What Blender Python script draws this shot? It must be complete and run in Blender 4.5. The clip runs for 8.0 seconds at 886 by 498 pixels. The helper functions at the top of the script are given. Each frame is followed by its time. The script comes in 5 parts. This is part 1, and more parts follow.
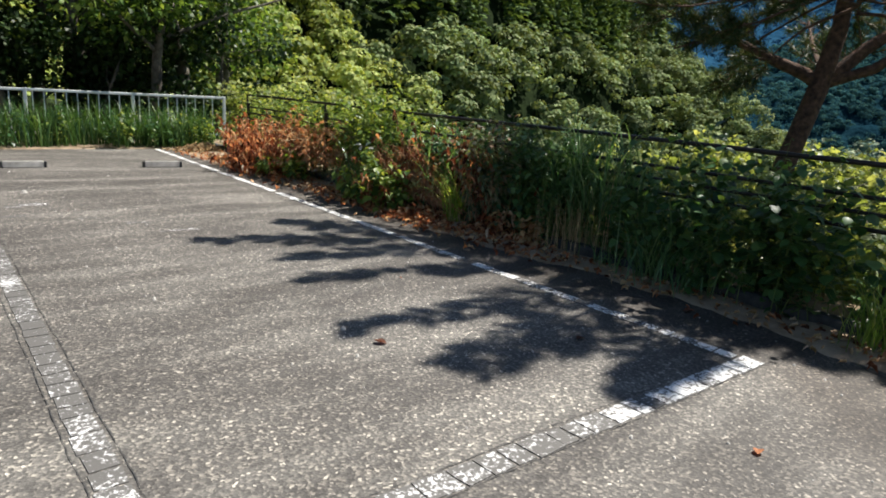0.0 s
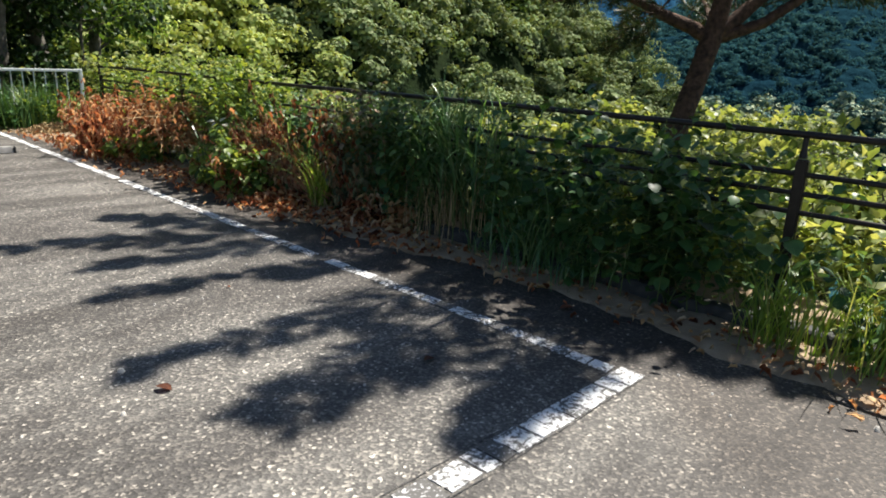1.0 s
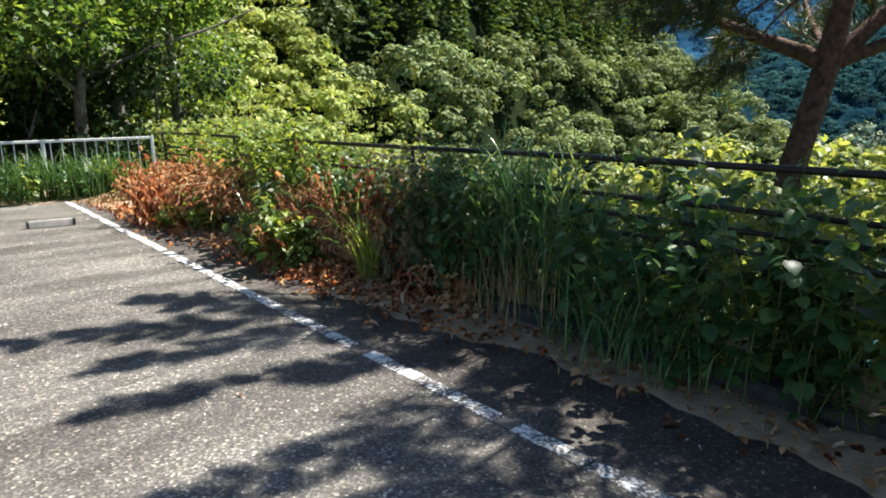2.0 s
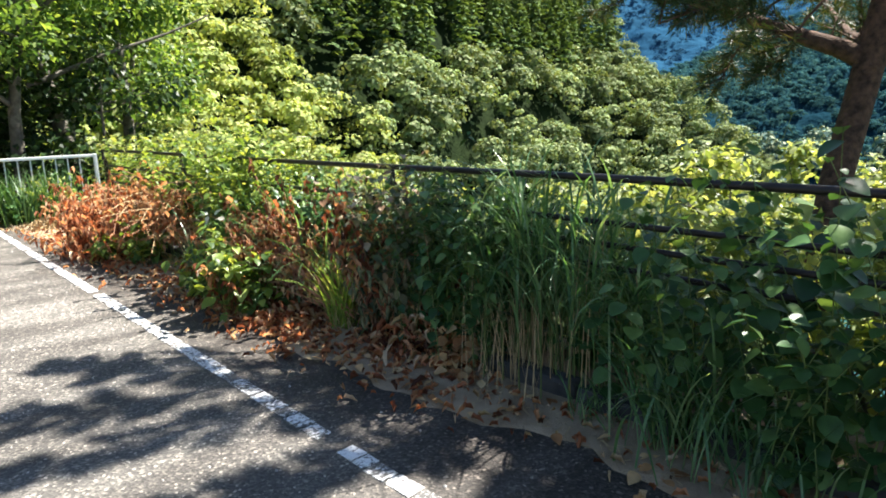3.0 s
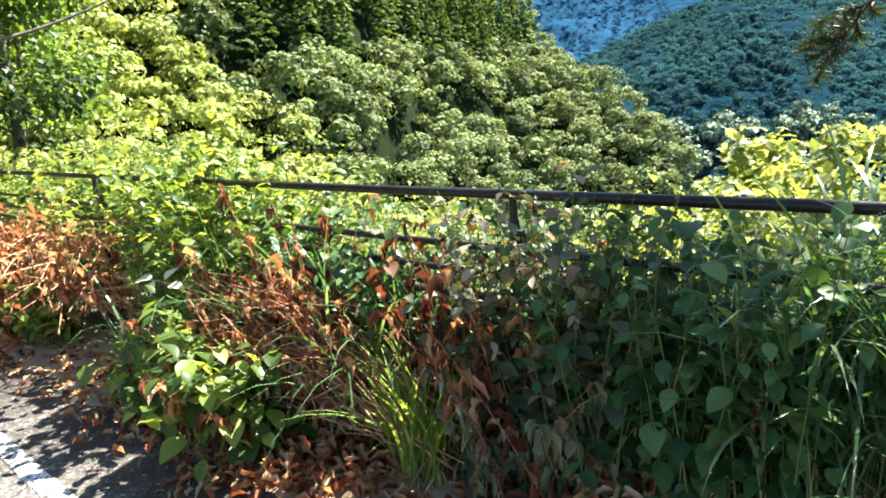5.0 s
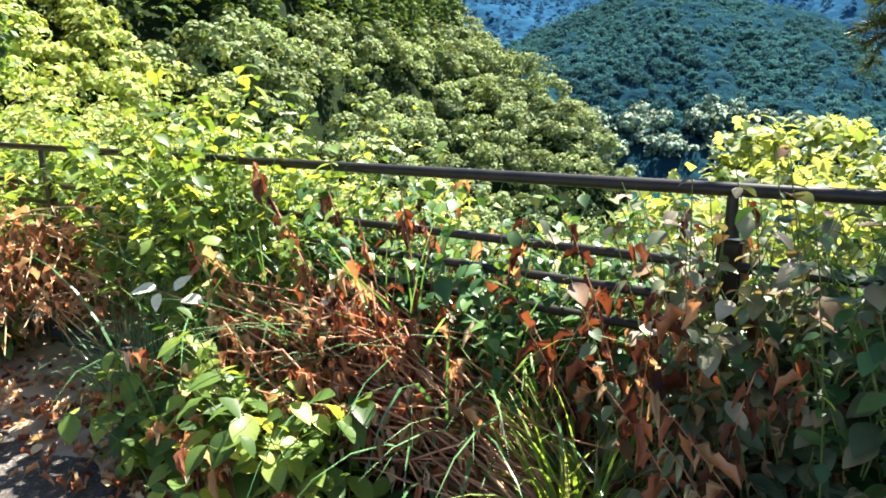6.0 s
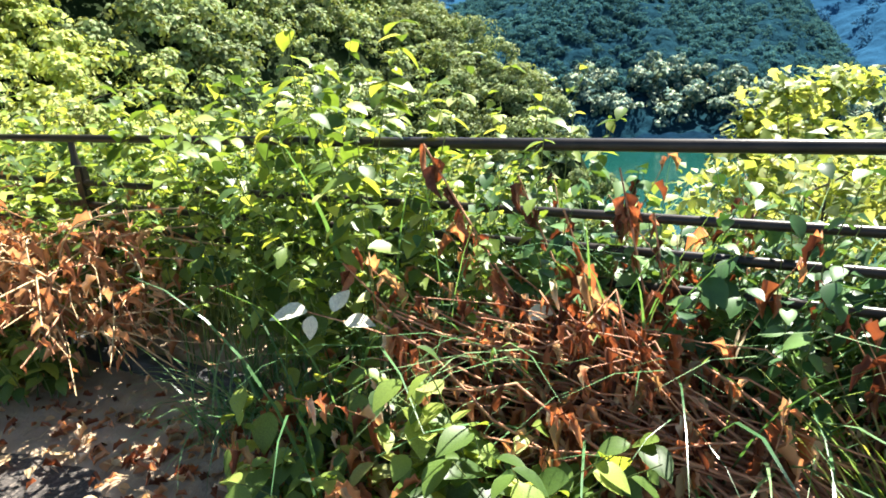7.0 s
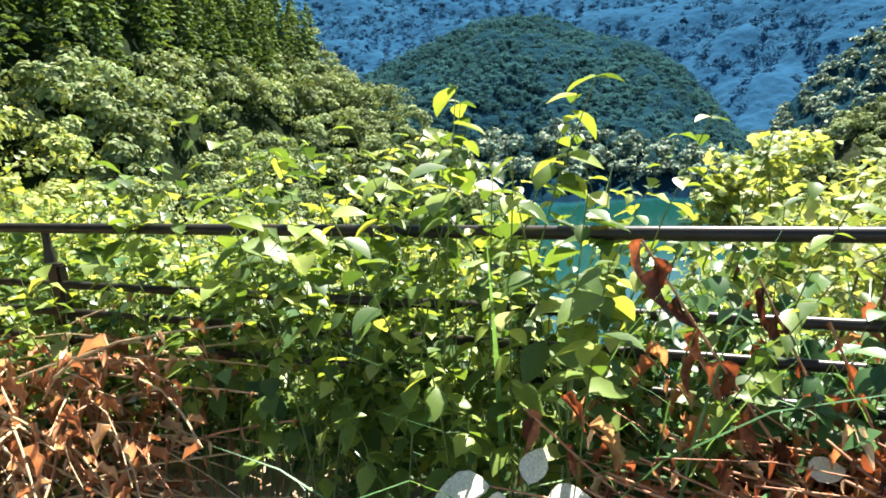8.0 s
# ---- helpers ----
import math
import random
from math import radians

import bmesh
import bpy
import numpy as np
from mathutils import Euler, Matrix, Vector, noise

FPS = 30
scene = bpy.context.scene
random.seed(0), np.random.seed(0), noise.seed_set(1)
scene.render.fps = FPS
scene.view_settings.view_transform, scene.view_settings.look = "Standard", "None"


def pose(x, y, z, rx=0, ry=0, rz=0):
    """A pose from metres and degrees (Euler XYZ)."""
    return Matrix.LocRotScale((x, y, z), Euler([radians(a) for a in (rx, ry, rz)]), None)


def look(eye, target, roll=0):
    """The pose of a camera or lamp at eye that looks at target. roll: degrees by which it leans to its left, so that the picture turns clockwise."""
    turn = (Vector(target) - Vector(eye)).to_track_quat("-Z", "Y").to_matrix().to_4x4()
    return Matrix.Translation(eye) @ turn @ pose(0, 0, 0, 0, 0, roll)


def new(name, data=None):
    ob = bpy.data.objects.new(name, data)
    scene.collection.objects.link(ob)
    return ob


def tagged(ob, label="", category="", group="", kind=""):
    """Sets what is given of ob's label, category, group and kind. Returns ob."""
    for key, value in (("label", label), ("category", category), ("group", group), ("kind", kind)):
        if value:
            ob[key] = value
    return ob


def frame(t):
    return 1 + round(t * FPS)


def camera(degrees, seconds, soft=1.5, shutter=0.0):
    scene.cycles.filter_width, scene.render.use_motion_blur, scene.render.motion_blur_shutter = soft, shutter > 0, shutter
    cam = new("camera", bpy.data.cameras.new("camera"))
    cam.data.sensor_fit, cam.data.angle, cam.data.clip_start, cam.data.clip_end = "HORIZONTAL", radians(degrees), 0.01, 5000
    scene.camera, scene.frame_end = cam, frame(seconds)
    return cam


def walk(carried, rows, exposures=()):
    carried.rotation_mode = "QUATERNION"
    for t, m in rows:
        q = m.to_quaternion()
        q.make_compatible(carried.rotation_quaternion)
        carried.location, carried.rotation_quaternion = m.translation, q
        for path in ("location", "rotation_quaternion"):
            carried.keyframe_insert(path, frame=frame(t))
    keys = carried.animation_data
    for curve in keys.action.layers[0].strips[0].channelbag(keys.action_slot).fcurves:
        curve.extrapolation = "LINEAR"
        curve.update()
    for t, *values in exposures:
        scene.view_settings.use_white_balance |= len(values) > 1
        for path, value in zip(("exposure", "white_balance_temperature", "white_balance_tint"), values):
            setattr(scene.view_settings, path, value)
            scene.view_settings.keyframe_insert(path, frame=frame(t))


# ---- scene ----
cam = camera(67.4, 8.0, 1.8)
PATH = [
    (0, (-3.975, -1.722, 1.522), (-2.745, -0.213, 1.061), 3.7),
    (0.5, (-3.437, -1.665, 1.529), (-2.077, -0.287, 1.027), 5.3),
    (1, (-2.963, -1.423, 1.542), (-1.579, -0.086, 0.998), 2.4),
    (1.5, (-2.522, -1.165, 1.532), (-1.304, 0.357, 1.087), -0.7),
    (1.7, (-2.369, -1.038, 1.551), (-1.154, 0.495, 1.135), -0.4),
    (2.8, (-1.685, -0.076, 1.537), (-0.433, 1.426, 1.115), -3.0),
    (3, (-1.571, 0.137, 1.547), (-0.275, 1.61, 1.16), -1.7),
    (3.5, (-1.325, 0.694, 1.56), (0.025, 2.115, 1.163), -3.1),
    (4, (-1.07, 1.232, 1.561), (0.325, 2.62, 1.202), -2.6),
    (4.5, (-0.932, 1.828, 1.551), (0.522, 3.141, 1.147), -3.1),
    (4.7, (-0.875, 2.052, 1.567), (0.55, 3.393, 1.157), -4.3),
    (5.8, (-0.674, 3.354, 1.508), (0.912, 4.487, 1.063), -1.3),
    (6, (-0.669, 3.537, 1.512), (0.92, 4.657, 1.042), -1.5),
    (6.5, (-0.691, 4.082, 1.495), (0.889, 5.217, 1.029), -0.6),
    (7, (-0.706, 4.542, 1.518), (0.935, 5.535, 0.952), -3.9),
    (7.5, (-0.589, 5.032, 1.529), (1.124, 5.948, 1.053), -3.8),
    (8, (-0.481, 5.481, 1.558), (1.319, 6.256, 1.16), -3.9),
]
EXPOSURES = [(0, 0.85), (1.0, 0.95), (1.7, 1.25), (3.0, 1.95), (4.5, 2.35), (6.0, 2.4), (8.0, 2.12)]
walk(cam, [(t, look(eye, target, roll)) for t, eye, target, roll in PATH], EXPOSURES)

# ---- world, sun ----
SUN_EL, SUN_AZ = radians(58), radians(96)
SUN_DIR = Vector((math.sin(SUN_AZ) * math.cos(SUN_EL), math.cos(SUN_AZ) * math.cos(SUN_EL), math.sin(SUN_EL)))
world = bpy.data.worlds.new("sky")
world.use_nodes = True
scene.world = world
wn = world.node_tree.nodes
sky = wn.new("ShaderNodeTexSky")
sky.sky_type = 'NISHITA'
sky.sun_disc = False
sky.sun_elevation, sky.sun_rotation = SUN_EL, SUN_AZ
sky.air_density, sky.dust_density, sky.ozone_density = 1.2, 0.6, 3.0
bg = wn["Background"]
bg.inputs["Strength"].default_value = 0.046
world.node_tree.links.new(sky.outputs["Color"], bg.inputs["Color"])
sun_data = bpy.data.lights.new("sun", 'SUN')
sun_data.energy, sun_data.angle, sun_data.color = 5.0, radians(0.53), (1.0, 0.95, 0.86)
sun = new("sun", sun_data)
sun.matrix_world = look(tuple(SUN_DIR * 50), (0, 0, 0))

# ---- materials ----
def base_mat(name):
    m = bpy.data.materials.new(name)
    m.use_nodes = True
    return m, m.node_tree.nodes, m.node_tree.links, m.node_tree.nodes["Principled BSDF"]


def noise_node(n, l, scale, detail=4.0, rough=0.55, coord=None):
    t = n.new("ShaderNodeTexNoise")
    t.inputs["Scale"].default_value, t.inputs["Detail"].default_value, t.inputs["Roughness"].default_value = scale, detail, rough
    if coord is None:
        coord = n.new("ShaderNodeTexCoord").outputs["Object"]
    l.new(coord, t.inputs["Vector"])
    return t


def ramp(n, l, src, stops):
    r = n.new("ShaderNodeValToRGB")
    e = r.color_ramp.elements
    while len(e) < len(stops):
        e.new(0.5)
    for k, (p, c) in zip(e, stops):
        k.position, k.color = p, (*c, 1) if len(c) == 3 else c
    l.new(src, r.inputs["Fac"])
    return r


def mixc(n, l, fac, a, b, mode='MIX'):
    m = n.new("ShaderNodeMix")
    m.data_type, m.blend_type = 'RGBA', mode
    ins = [s for s in m.inputs if s.enabled]
    for s, v in zip(ins, (fac, a, b)):
        if isinstance(v, bpy.types.NodeSocket):
            l.new(v, s)
        else:
            s.default_value = (*v, 1) if isinstance(v, tuple) and len(v) == 3 else v
    return [s for s in m.outputs if s.enabled][0]


def bump(n, l, bs, height, strength, distance):
    b = n.new("ShaderNodeBump")
    b.inputs["Strength"].default_value, b.inputs["Distance"].default_value = strength, distance
    l.new(height, b.inputs["Height"])
    l.new(b.outputs["Normal"], bs.inputs["Normal"])
    return b


def leaf_mat(name, stops, trans=0.4, gloss=0.4, tint=(1.35, 1.2, 0.5), per_object=False, spread=0.25, scale=14.0, spec=0.22):
    """Thin leaf: gloss on top, light passing through. Colour varies leaf by leaf and within a leaf."""
    m, n, l, bs = base_mat(name)
    rnd = n.new("ShaderNodeObjectInfo").outputs["Random"] if per_object else n.new("ShaderNodeNewGeometry").outputs["Random Per Island"]
    cr = ramp(n, l, rnd, stops)
    ns = noise_node(n, l, scale, 3.0)
    v = ramp(n, l, ns.outputs["Fac"], [(0.3, (1 - spread,) * 3), (0.7, (1 + spread,) * 3)])
    col = mixc(n, l, 1.0, cr.outputs["Color"], v.outputs["Color"], 'MULTIPLY')
    l.new(col, bs.inputs["Base Color"])
    bs.inputs["Roughness"].default_value = gloss
    bs.inputs["Specular IOR Level"].default_value = spec
    tr = n.new("ShaderNodeBsdfTranslucent")
    l.new(mixc(n, l, 1.0, col, tint, 'MULTIPLY'), tr.inputs["Color"])
    ms = n.new("ShaderNodeMixShader")
    ms.inputs["Fac"].default_value = trans
    l.new(bs.outputs[0], ms.inputs[1])
    l.new(tr.outputs[0], ms.inputs[2])
    l.new(ms.outputs[0], n["Material Output"].inputs["Surface"])
    return m


def plain_mat(name, c1, c2, scale, rough=0.8, bump_s=0.3, bump_d=0.01, metal=0.0, fine=None, spec=0.3):
    m, n, l, bs = base_mat(name)
    a = noise_node(n, l, scale, 6.0)
    r = ramp(n, l, a.outputs["Fac"], [(0.3, c1), (0.7, c2)])
    l.new(r.outputs["Color"], bs.inputs["Base Color"])
    bs.inputs["Roughness"].default_value, bs.inputs["Metallic"].default_value = rough, metal
    bs.inputs["Specular IOR Level"].default_value = spec
    b = noise_node(n, l, fine or scale * 6, 5.0)
    bump(n, l, bs, b.outputs["Fac"], bump_s, bump_d)
    return m


def asphalt_material():
    m, n, l, bs = base_mat("worn_asphalt")
    co = n.new("ShaderNodeTexCoord").outputs["Object"]
    big = noise_node(n, l, 0.55, 5.0, 0.6, co)
    base = ramp(n, l, big.outputs["Fac"], [(0.3, (0.06, 0.055, 0.051)), (0.55, (0.09, 0.083, 0.077)), (0.75, (0.13, 0.121, 0.112))])
    # pale worn streaks that run across the bay
    mp = n.new("ShaderNodeMapping")
    mp.inputs["Scale"].default_value = (0.35, 1.6, 1)
    mp.inputs["Rotation"].default_value = (0, 0, 0.25)
    l.new(co, mp.inputs["Vector"])
    st = noise_node(n, l, 1.3, 4.0, 0.6, mp.outputs["Vector"])
    sr = ramp(n, l, st.outputs["Fac"], [(0.44, (0, 0, 0)), (0.64, (0.62, 0.62, 0.62))])
    col = mixc(n, l, sr.outputs["Color"], base.outputs["Color"], (0.2, 0.19, 0.175))
    # the strip outside the bays is less worn; its dark tone also deepens shade
    sx = n.new("ShaderNodeSeparateXYZ")
    l.new(co, sx.inputs[0])
    wob = n.new("ShaderNodeMath")
    wob.operation = 'MULTIPLY_ADD'
    wob.inputs[1].default_value = 0.9
    l.new(big.outputs["Fac"], wob.inputs[0])
    south = n.new("ShaderNodeMath")
    south.operation = 'MULTIPLY'
    south.inputs[1].default_value = -0.9
    l.new(sx.outputs["Y"], south.inputs[0])
    below = n.new("ShaderNodeMath")
    below.operation = 'MAXIMUM'
    below.inputs[1].default_value = 0.0
    l.new(south.outputs[0], below.inputs[0])
    edge = n.new("ShaderNodeMath")
    l.new(sx.outputs["X"], edge.inputs[0])
    l.new(below.outputs[0], edge.inputs[1])
    l.new(edge.outputs[0], wob.inputs[2])
    strip = ramp(n, l, wob.outputs[0], [(0.2, (1, 1, 1)), (0.8, (0.52, 0.48, 0.46))])
    col = mixc(n, l, 1.0, col, strip.outputs["Color"], 'MULTIPLY')
    # aggregate: small stones in the binder, some pale
    vo = n.new("ShaderNodeTexVoronoi")
    vo.inputs["Scale"].default_value = 75
    l.new(co, vo.inputs["Vector"])
    sep = n.new("ShaderNodeSeparateColor")
    l.new(vo.outputs["Color"], sep.inputs[0])
    pale = ramp(n, l, sep.outputs[0], [(0.0, (0.55, 0.55, 0.55)), (0.6, (1.0, 1.0, 1.0)), (0.84, (1.55, 1.52, 1.45)), (0.965, (2.4, 2.35, 2.2)), (1.0, (4.6, 4.5, 4.2))])
    col = mixc(n, l, 1.0, col, pale.outputs["Color"], 'MULTIPLY')
    fine = noise_node(n, l, 260, 2.0, 0.6, co)
    fr = ramp(n, l, fine.outputs["Fac"], [(0.35, (0.7, 0.7, 0.7)), (0.65, (1.25, 1.25, 1.25))])
    col = mixc(n, l, 1.0, col, fr.outputs["Color"], 'MULTIPLY')
    l.new(col, bs.inputs["Base Color"])
    bs.inputs["Roughness"].default_value = 0.68
    bs.inputs["Specular IOR Level"].default_value = 0.4
    bump(n, l, bs, vo.outputs["Distance"], 0.4, 0.006)
    return m


def paint_material(name, wear):
    m, n, l, bs = base_mat(name)
    co = n.new("ShaderNodeTexCoord").outputs["Object"]
    geo = n.new("ShaderNodeNewGeometry")
    big = noise_node(n, l, 3.0, 3.0, 0.6, geo.outputs["Position"])
    fine = noise_node(n, l, 42, 5.0, 0.75, geo.outputs["Position"])
    sm = n.new("ShaderNodeMath")
    sm.operation = 'MULTIPLY_ADD'
    sm.inputs[1].default_value, sm.inputs[2].default_value = 0.3, 0.125
    l.new(big.outputs["Fac"], sm.inputs[0])
    ad = n.new("ShaderNodeMath")
    ad.operation = 'MULTIPLY_ADD'
    ad.inputs[1].default_value = 0.75
    l.new(fine.outputs["Fac"], ad.inputs[0])
    l.new(sm.outputs[0], ad.inputs[2])
    oi = n.new("ShaderNodeObjectInfo")
    ad2 = n.new("ShaderNodeMath")
    ad2.operation = 'MULTIPLY_ADD'
    ad2.inputs[1].default_value, ad2.inputs[2].default_value = 0.04, 0.03
    l.new(oi.outputs["Random"], ad2.inputs[0])
    ad3 = n.new("ShaderNodeMath")
    l.new(ad.outputs[0], ad3.inputs[0])
    l.new(ad2.outputs[0], ad3.inputs[1])
    r = ramp(n, l, ad3.outputs[0], [(0.57 + wear, (0.11, 0.105, 0.1)), (0.60 + wear, (0.5, 0.5, 0.5)), (0.63 + wear, (0.8, 0.8, 0.8))])
    l.new(r.outputs["Color"], bs.inputs["Base Color"])
    bs.inputs["Roughness"].default_value = 0.7
    bump(n, l, bs, fine.outputs["Fac"], 0.4, 0.004)
    return m


M_ASPHALT = asphalt_material()
M_PAINT = paint_material("road_paint", 0.065)
M_PAINT_WORN = paint_material("worn_road_paint", 0.105)
M_PAINT_GONE = paint_material("nearly_gone_road_paint", 0.172)
M_SOIL = plain_mat("dry_soil", (0.23, 0.165, 0.108), (0.44, 0.335, 0.23), 5.0, 0.95, 0.6, 0.02, fine=60)
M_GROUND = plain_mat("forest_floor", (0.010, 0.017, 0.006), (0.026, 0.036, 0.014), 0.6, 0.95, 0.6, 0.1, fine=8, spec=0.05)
# Slope near black, putting the shade between hillside crowns into its colour.
M_SLOPE = plain_mat("shade_dark_slope", (0.006, 0.013, 0.004), (0.016, 0.028, 0.008), 0.5, 0.95, 0.8, 0.3, fine=3, spec=0.05)
M_KERB = plain_mat("dark_kerb_concrete", (0.03, 0.031, 0.033), (0.085, 0.084, 0.082), 9.0, 0.75, 0.4, 0.006, fine=90)
M_STOP = plain_mat("pale_stop_concrete", (0.30, 0.29, 0.27), (0.52, 0.50, 0.47), 8.0, 0.85, 0.4, 0.006, fine=90)
M_RUBBER = plain_mat("dark_end_cap", (0.03, 0.03, 0.03), (0.07, 0.07, 0.07), 12.0, 0.7)
M_RAIL = plain_mat("dark_brown_painted_steel", (0.012, 0.010, 0.009), (0.03, 0.024, 0.02), 14.0, 0.33, 0.08, 0.002)
M_WHITE = plain_mat("white_painted_steel", (0.62, 0.66, 0.67), (0.82, 0.84, 0.84), 4.0, 0.45, 0.05, 0.002)
M_BARK = plain_mat("pine_bark", (0.035, 0.022, 0.016), (0.16, 0.09, 0.06), 16.0, 0.9, 0.9, 0.03, fine=30)
M_BARK2 = plain_mat("grey_bark", (0.06, 0.05, 0.04), (0.2, 0.18, 0.15), 7.0, 0.9, 0.6, 0.02, fine=30)
M_STEM = plain_mat("green_stem", (0.07, 0.12, 0.03), (0.16, 0.2, 0.06), 10.0, 0.6)
M_DRYSTEM = plain_mat("dry_red_brown_stem", (0.22, 0.085, 0.048), (0.58, 0.31, 0.18), 12.0, 0.75)
M_STRAW = plain_mat("straw", (0.34, 0.23, 0.12), (0.58, 0.44, 0.25), 12.0, 0.8)

GREEN = [(0.0, (0.04, 0.085, 0.024)), (0.35, (0.115, 0.195, 0.042)), (0.72, (0.25, 0.34, 0.072)), (0.93, (0.36, 0.43, 0.105)), (1.0, (0.43, 0.46, 0.17))]
DEEP = [(0.0, (0.025, 0.072, 0.026)), (0.6, (0.068, 0.155, 0.048)), (1.0, (0.15, 0.25, 0.075))]
LIME = [(0.0, (0.132, 0.198, 0.0663)), (0.5, (0.253, 0.322, 0.111)), (1.0, (0.425, 0.458, 0.221))]
BROWN = [(0.0, (0.08, 0.034, 0.022)), (0.22, (0.25, 0.095, 0.05)), (0.46, (0.5, 0.215, 0.11)), (0.68, (0.68, 0.39, 0.21)), (0.8, (0.44, 0.34, 0.18)), (0.9, (0.70, 0.55, 0.37)), (1.0, (0.84, 0.72, 0.54))]
M_LEAF = leaf_mat("shrub_leaf", GREEN, 0.46, 0.42, spec=0.36)
M_LEAF_O = leaf_mat("single_shrub_leaf", GREEN, 0.45, 0.42, per_object=True, scale=30, spec=0.36)
M_DEEP = leaf_mat("vine_leaf", DEEP, 0.3, 0.4, spec=0.36)
# Leaf darkened in base colour to stand for shade inside the wood.
M_WOODLAND_SHADE = leaf_mat("shade_darkened_leaf", [(0.0, (0.010, 0.026, 0.009)), (0.6, (0.025, 0.055, 0.016)), (1.0, (0.065, 0.11, 0.03))], 0.22, 0.45)
M_LIME = leaf_mat("backlit_bush_leaf", LIME, 0.5, 0.4)
M_BROWN = leaf_mat("dead_leaf", BROWN, 0.42, 0.6, (1.2, 0.8, 0.5))
M_DARKDEAD = leaf_mat("dark_dead_leaf", [(0.0, (0.05, 0.022, 0.015)), (0.6, (0.16, 0.062, 0.034)), (1.0, (0.34, 0.15, 0.08))], 0.3, 0.5, (1.2, 0.7, 0.4))
M_TAN = leaf_mat("tan_dead_leaf", [(0.0, (0.26, 0.11, 0.055)), (0.5, (0.52, 0.26, 0.13)), (1.0, (0.74, 0.54, 0.34))], 0.3, 0.6, (1.2, 0.9, 0.6))
M_WILTED = leaf_mat("wilted_leaf", [(0.0, (0.06, 0.09, 0.045)), (0.4, (0.15, 0.19, 0.11)), (0.7, (0.28, 0.27, 0.16)), (0.85, (0.2, 0.11, 0.06)), (1.0, (0.42, 0.36, 0.25))], 0.2, 0.5)
M_GOLD = leaf_mat("golden_leaf", [(0.0, (0.30, 0.14, 0.06)), (0.6, (0.50, 0.30, 0.14)), (1.0, (0.68, 0.52, 0.30))], 0.3, 0.55, (1.2, 0.9, 0.5))
M_BROWN_O = leaf_mat("single_dead_leaf", [(0.0, (0.08, 0.034, 0.022)), (0.5, (0.23, 0.088, 0.046)), (1.0, (0.46, 0.2, 0.1))], 0.3, 0.5, (1.2, 0.7, 0.4), per_object=True, spread=0.5, scale=5)
M_PALE = leaf_mat("bleached_leaf", [(0.0, (0.72, 0.68, 0.55)), (1.0, (0.82, 0.8, 0.68))], 0.35, 0.5, (1, 1, 0.8), per_object=True)
M_GRASS = leaf_mat("grass_blade", [(0.0, (0.055, 0.14, 0.055)), (0.6, (0.13, 0.27, 0.11)), (1.0, (0.26, 0.38, 0.19))], 0.4, 0.3, spec=0.6)
M_LIGHTGRASS = leaf_mat("light_grass_blade", [(0.0, (0.15, 0.27, 0.05)), (0.7, (0.28, 0.4, 0.09)), (1.0, (0.45, 0.46, 0.2))], 0.4, 0.4)
M_NEEDLE = leaf_mat("pine_needle", [(0.0, (0.02, 0.045, 0.014)), (0.7, (0.05, 0.085, 0.03)), (1.0, (0.16, 0.13, 0.05))], 0.2, 0.45)
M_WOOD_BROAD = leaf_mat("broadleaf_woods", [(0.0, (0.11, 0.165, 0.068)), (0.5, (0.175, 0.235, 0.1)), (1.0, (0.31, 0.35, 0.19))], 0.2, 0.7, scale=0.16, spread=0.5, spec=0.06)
# Woods within 66 m, lighter and yellower than those beyond.
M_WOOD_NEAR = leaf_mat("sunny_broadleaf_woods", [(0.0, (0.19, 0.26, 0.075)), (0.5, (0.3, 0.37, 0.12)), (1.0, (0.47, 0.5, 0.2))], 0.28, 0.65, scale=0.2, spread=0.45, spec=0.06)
M_CEDAR = leaf_mat("cedar_woods", [(0.0, (0.06, 0.108, 0.038)), (0.6, (0.105, 0.175, 0.058)), (1.0, (0.18, 0.25, 0.09))], 0.25, 0.75, scale=0.4, spread=0.3, spec=0.06)
# Far hills: blue haze and backlit shade are mixed into the base colours.
M_FAR = leaf_mat("haze_tinted_woods", [(0.0, (0.03, 0.095, 0.12)), (0.6, (0.042, 0.115, 0.12)), (1.0, (0.075, 0.15, 0.115))], 0.4, 0.9, (1, 1, 1), scale=0.02, spread=0.3, spec=0.0)
M_FARGROUND = plain_mat("haze_tinted_canopy", (0.008, 0.03, 0.046), (0.012, 0.038, 0.05), 0.02, 0.95, 0.6, 2.0, fine=0.35, spec=0.0)
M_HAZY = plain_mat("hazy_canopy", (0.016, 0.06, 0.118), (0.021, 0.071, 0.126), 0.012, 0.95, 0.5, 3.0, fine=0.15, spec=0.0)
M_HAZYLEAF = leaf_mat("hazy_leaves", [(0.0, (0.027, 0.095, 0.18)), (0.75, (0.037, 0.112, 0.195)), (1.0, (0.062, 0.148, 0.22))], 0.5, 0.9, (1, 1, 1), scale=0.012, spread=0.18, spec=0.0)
# Blue stops stand for haze, the palest stop for sunlit crown tops.
M_SHORE = leaf_mat("haze_and_sun_tinted_leaves", [(0.0, (0.045, 0.10, 0.105)), (0.5, (0.12, 0.2, 0.155)), (1.0, (0.46, 0.5, 0.34))], 0.08, 0.8, scale=0.08, spread=0.45, spec=0.06)
M_TREELEAF = leaf_mat("tree_leaf", [(0.0, (0.05, 0.11, 0.032)), (0.6, (0.13, 0.23, 0.055)), (1.0, (0.25, 0.34, 0.09))], 0.5, 0.42)


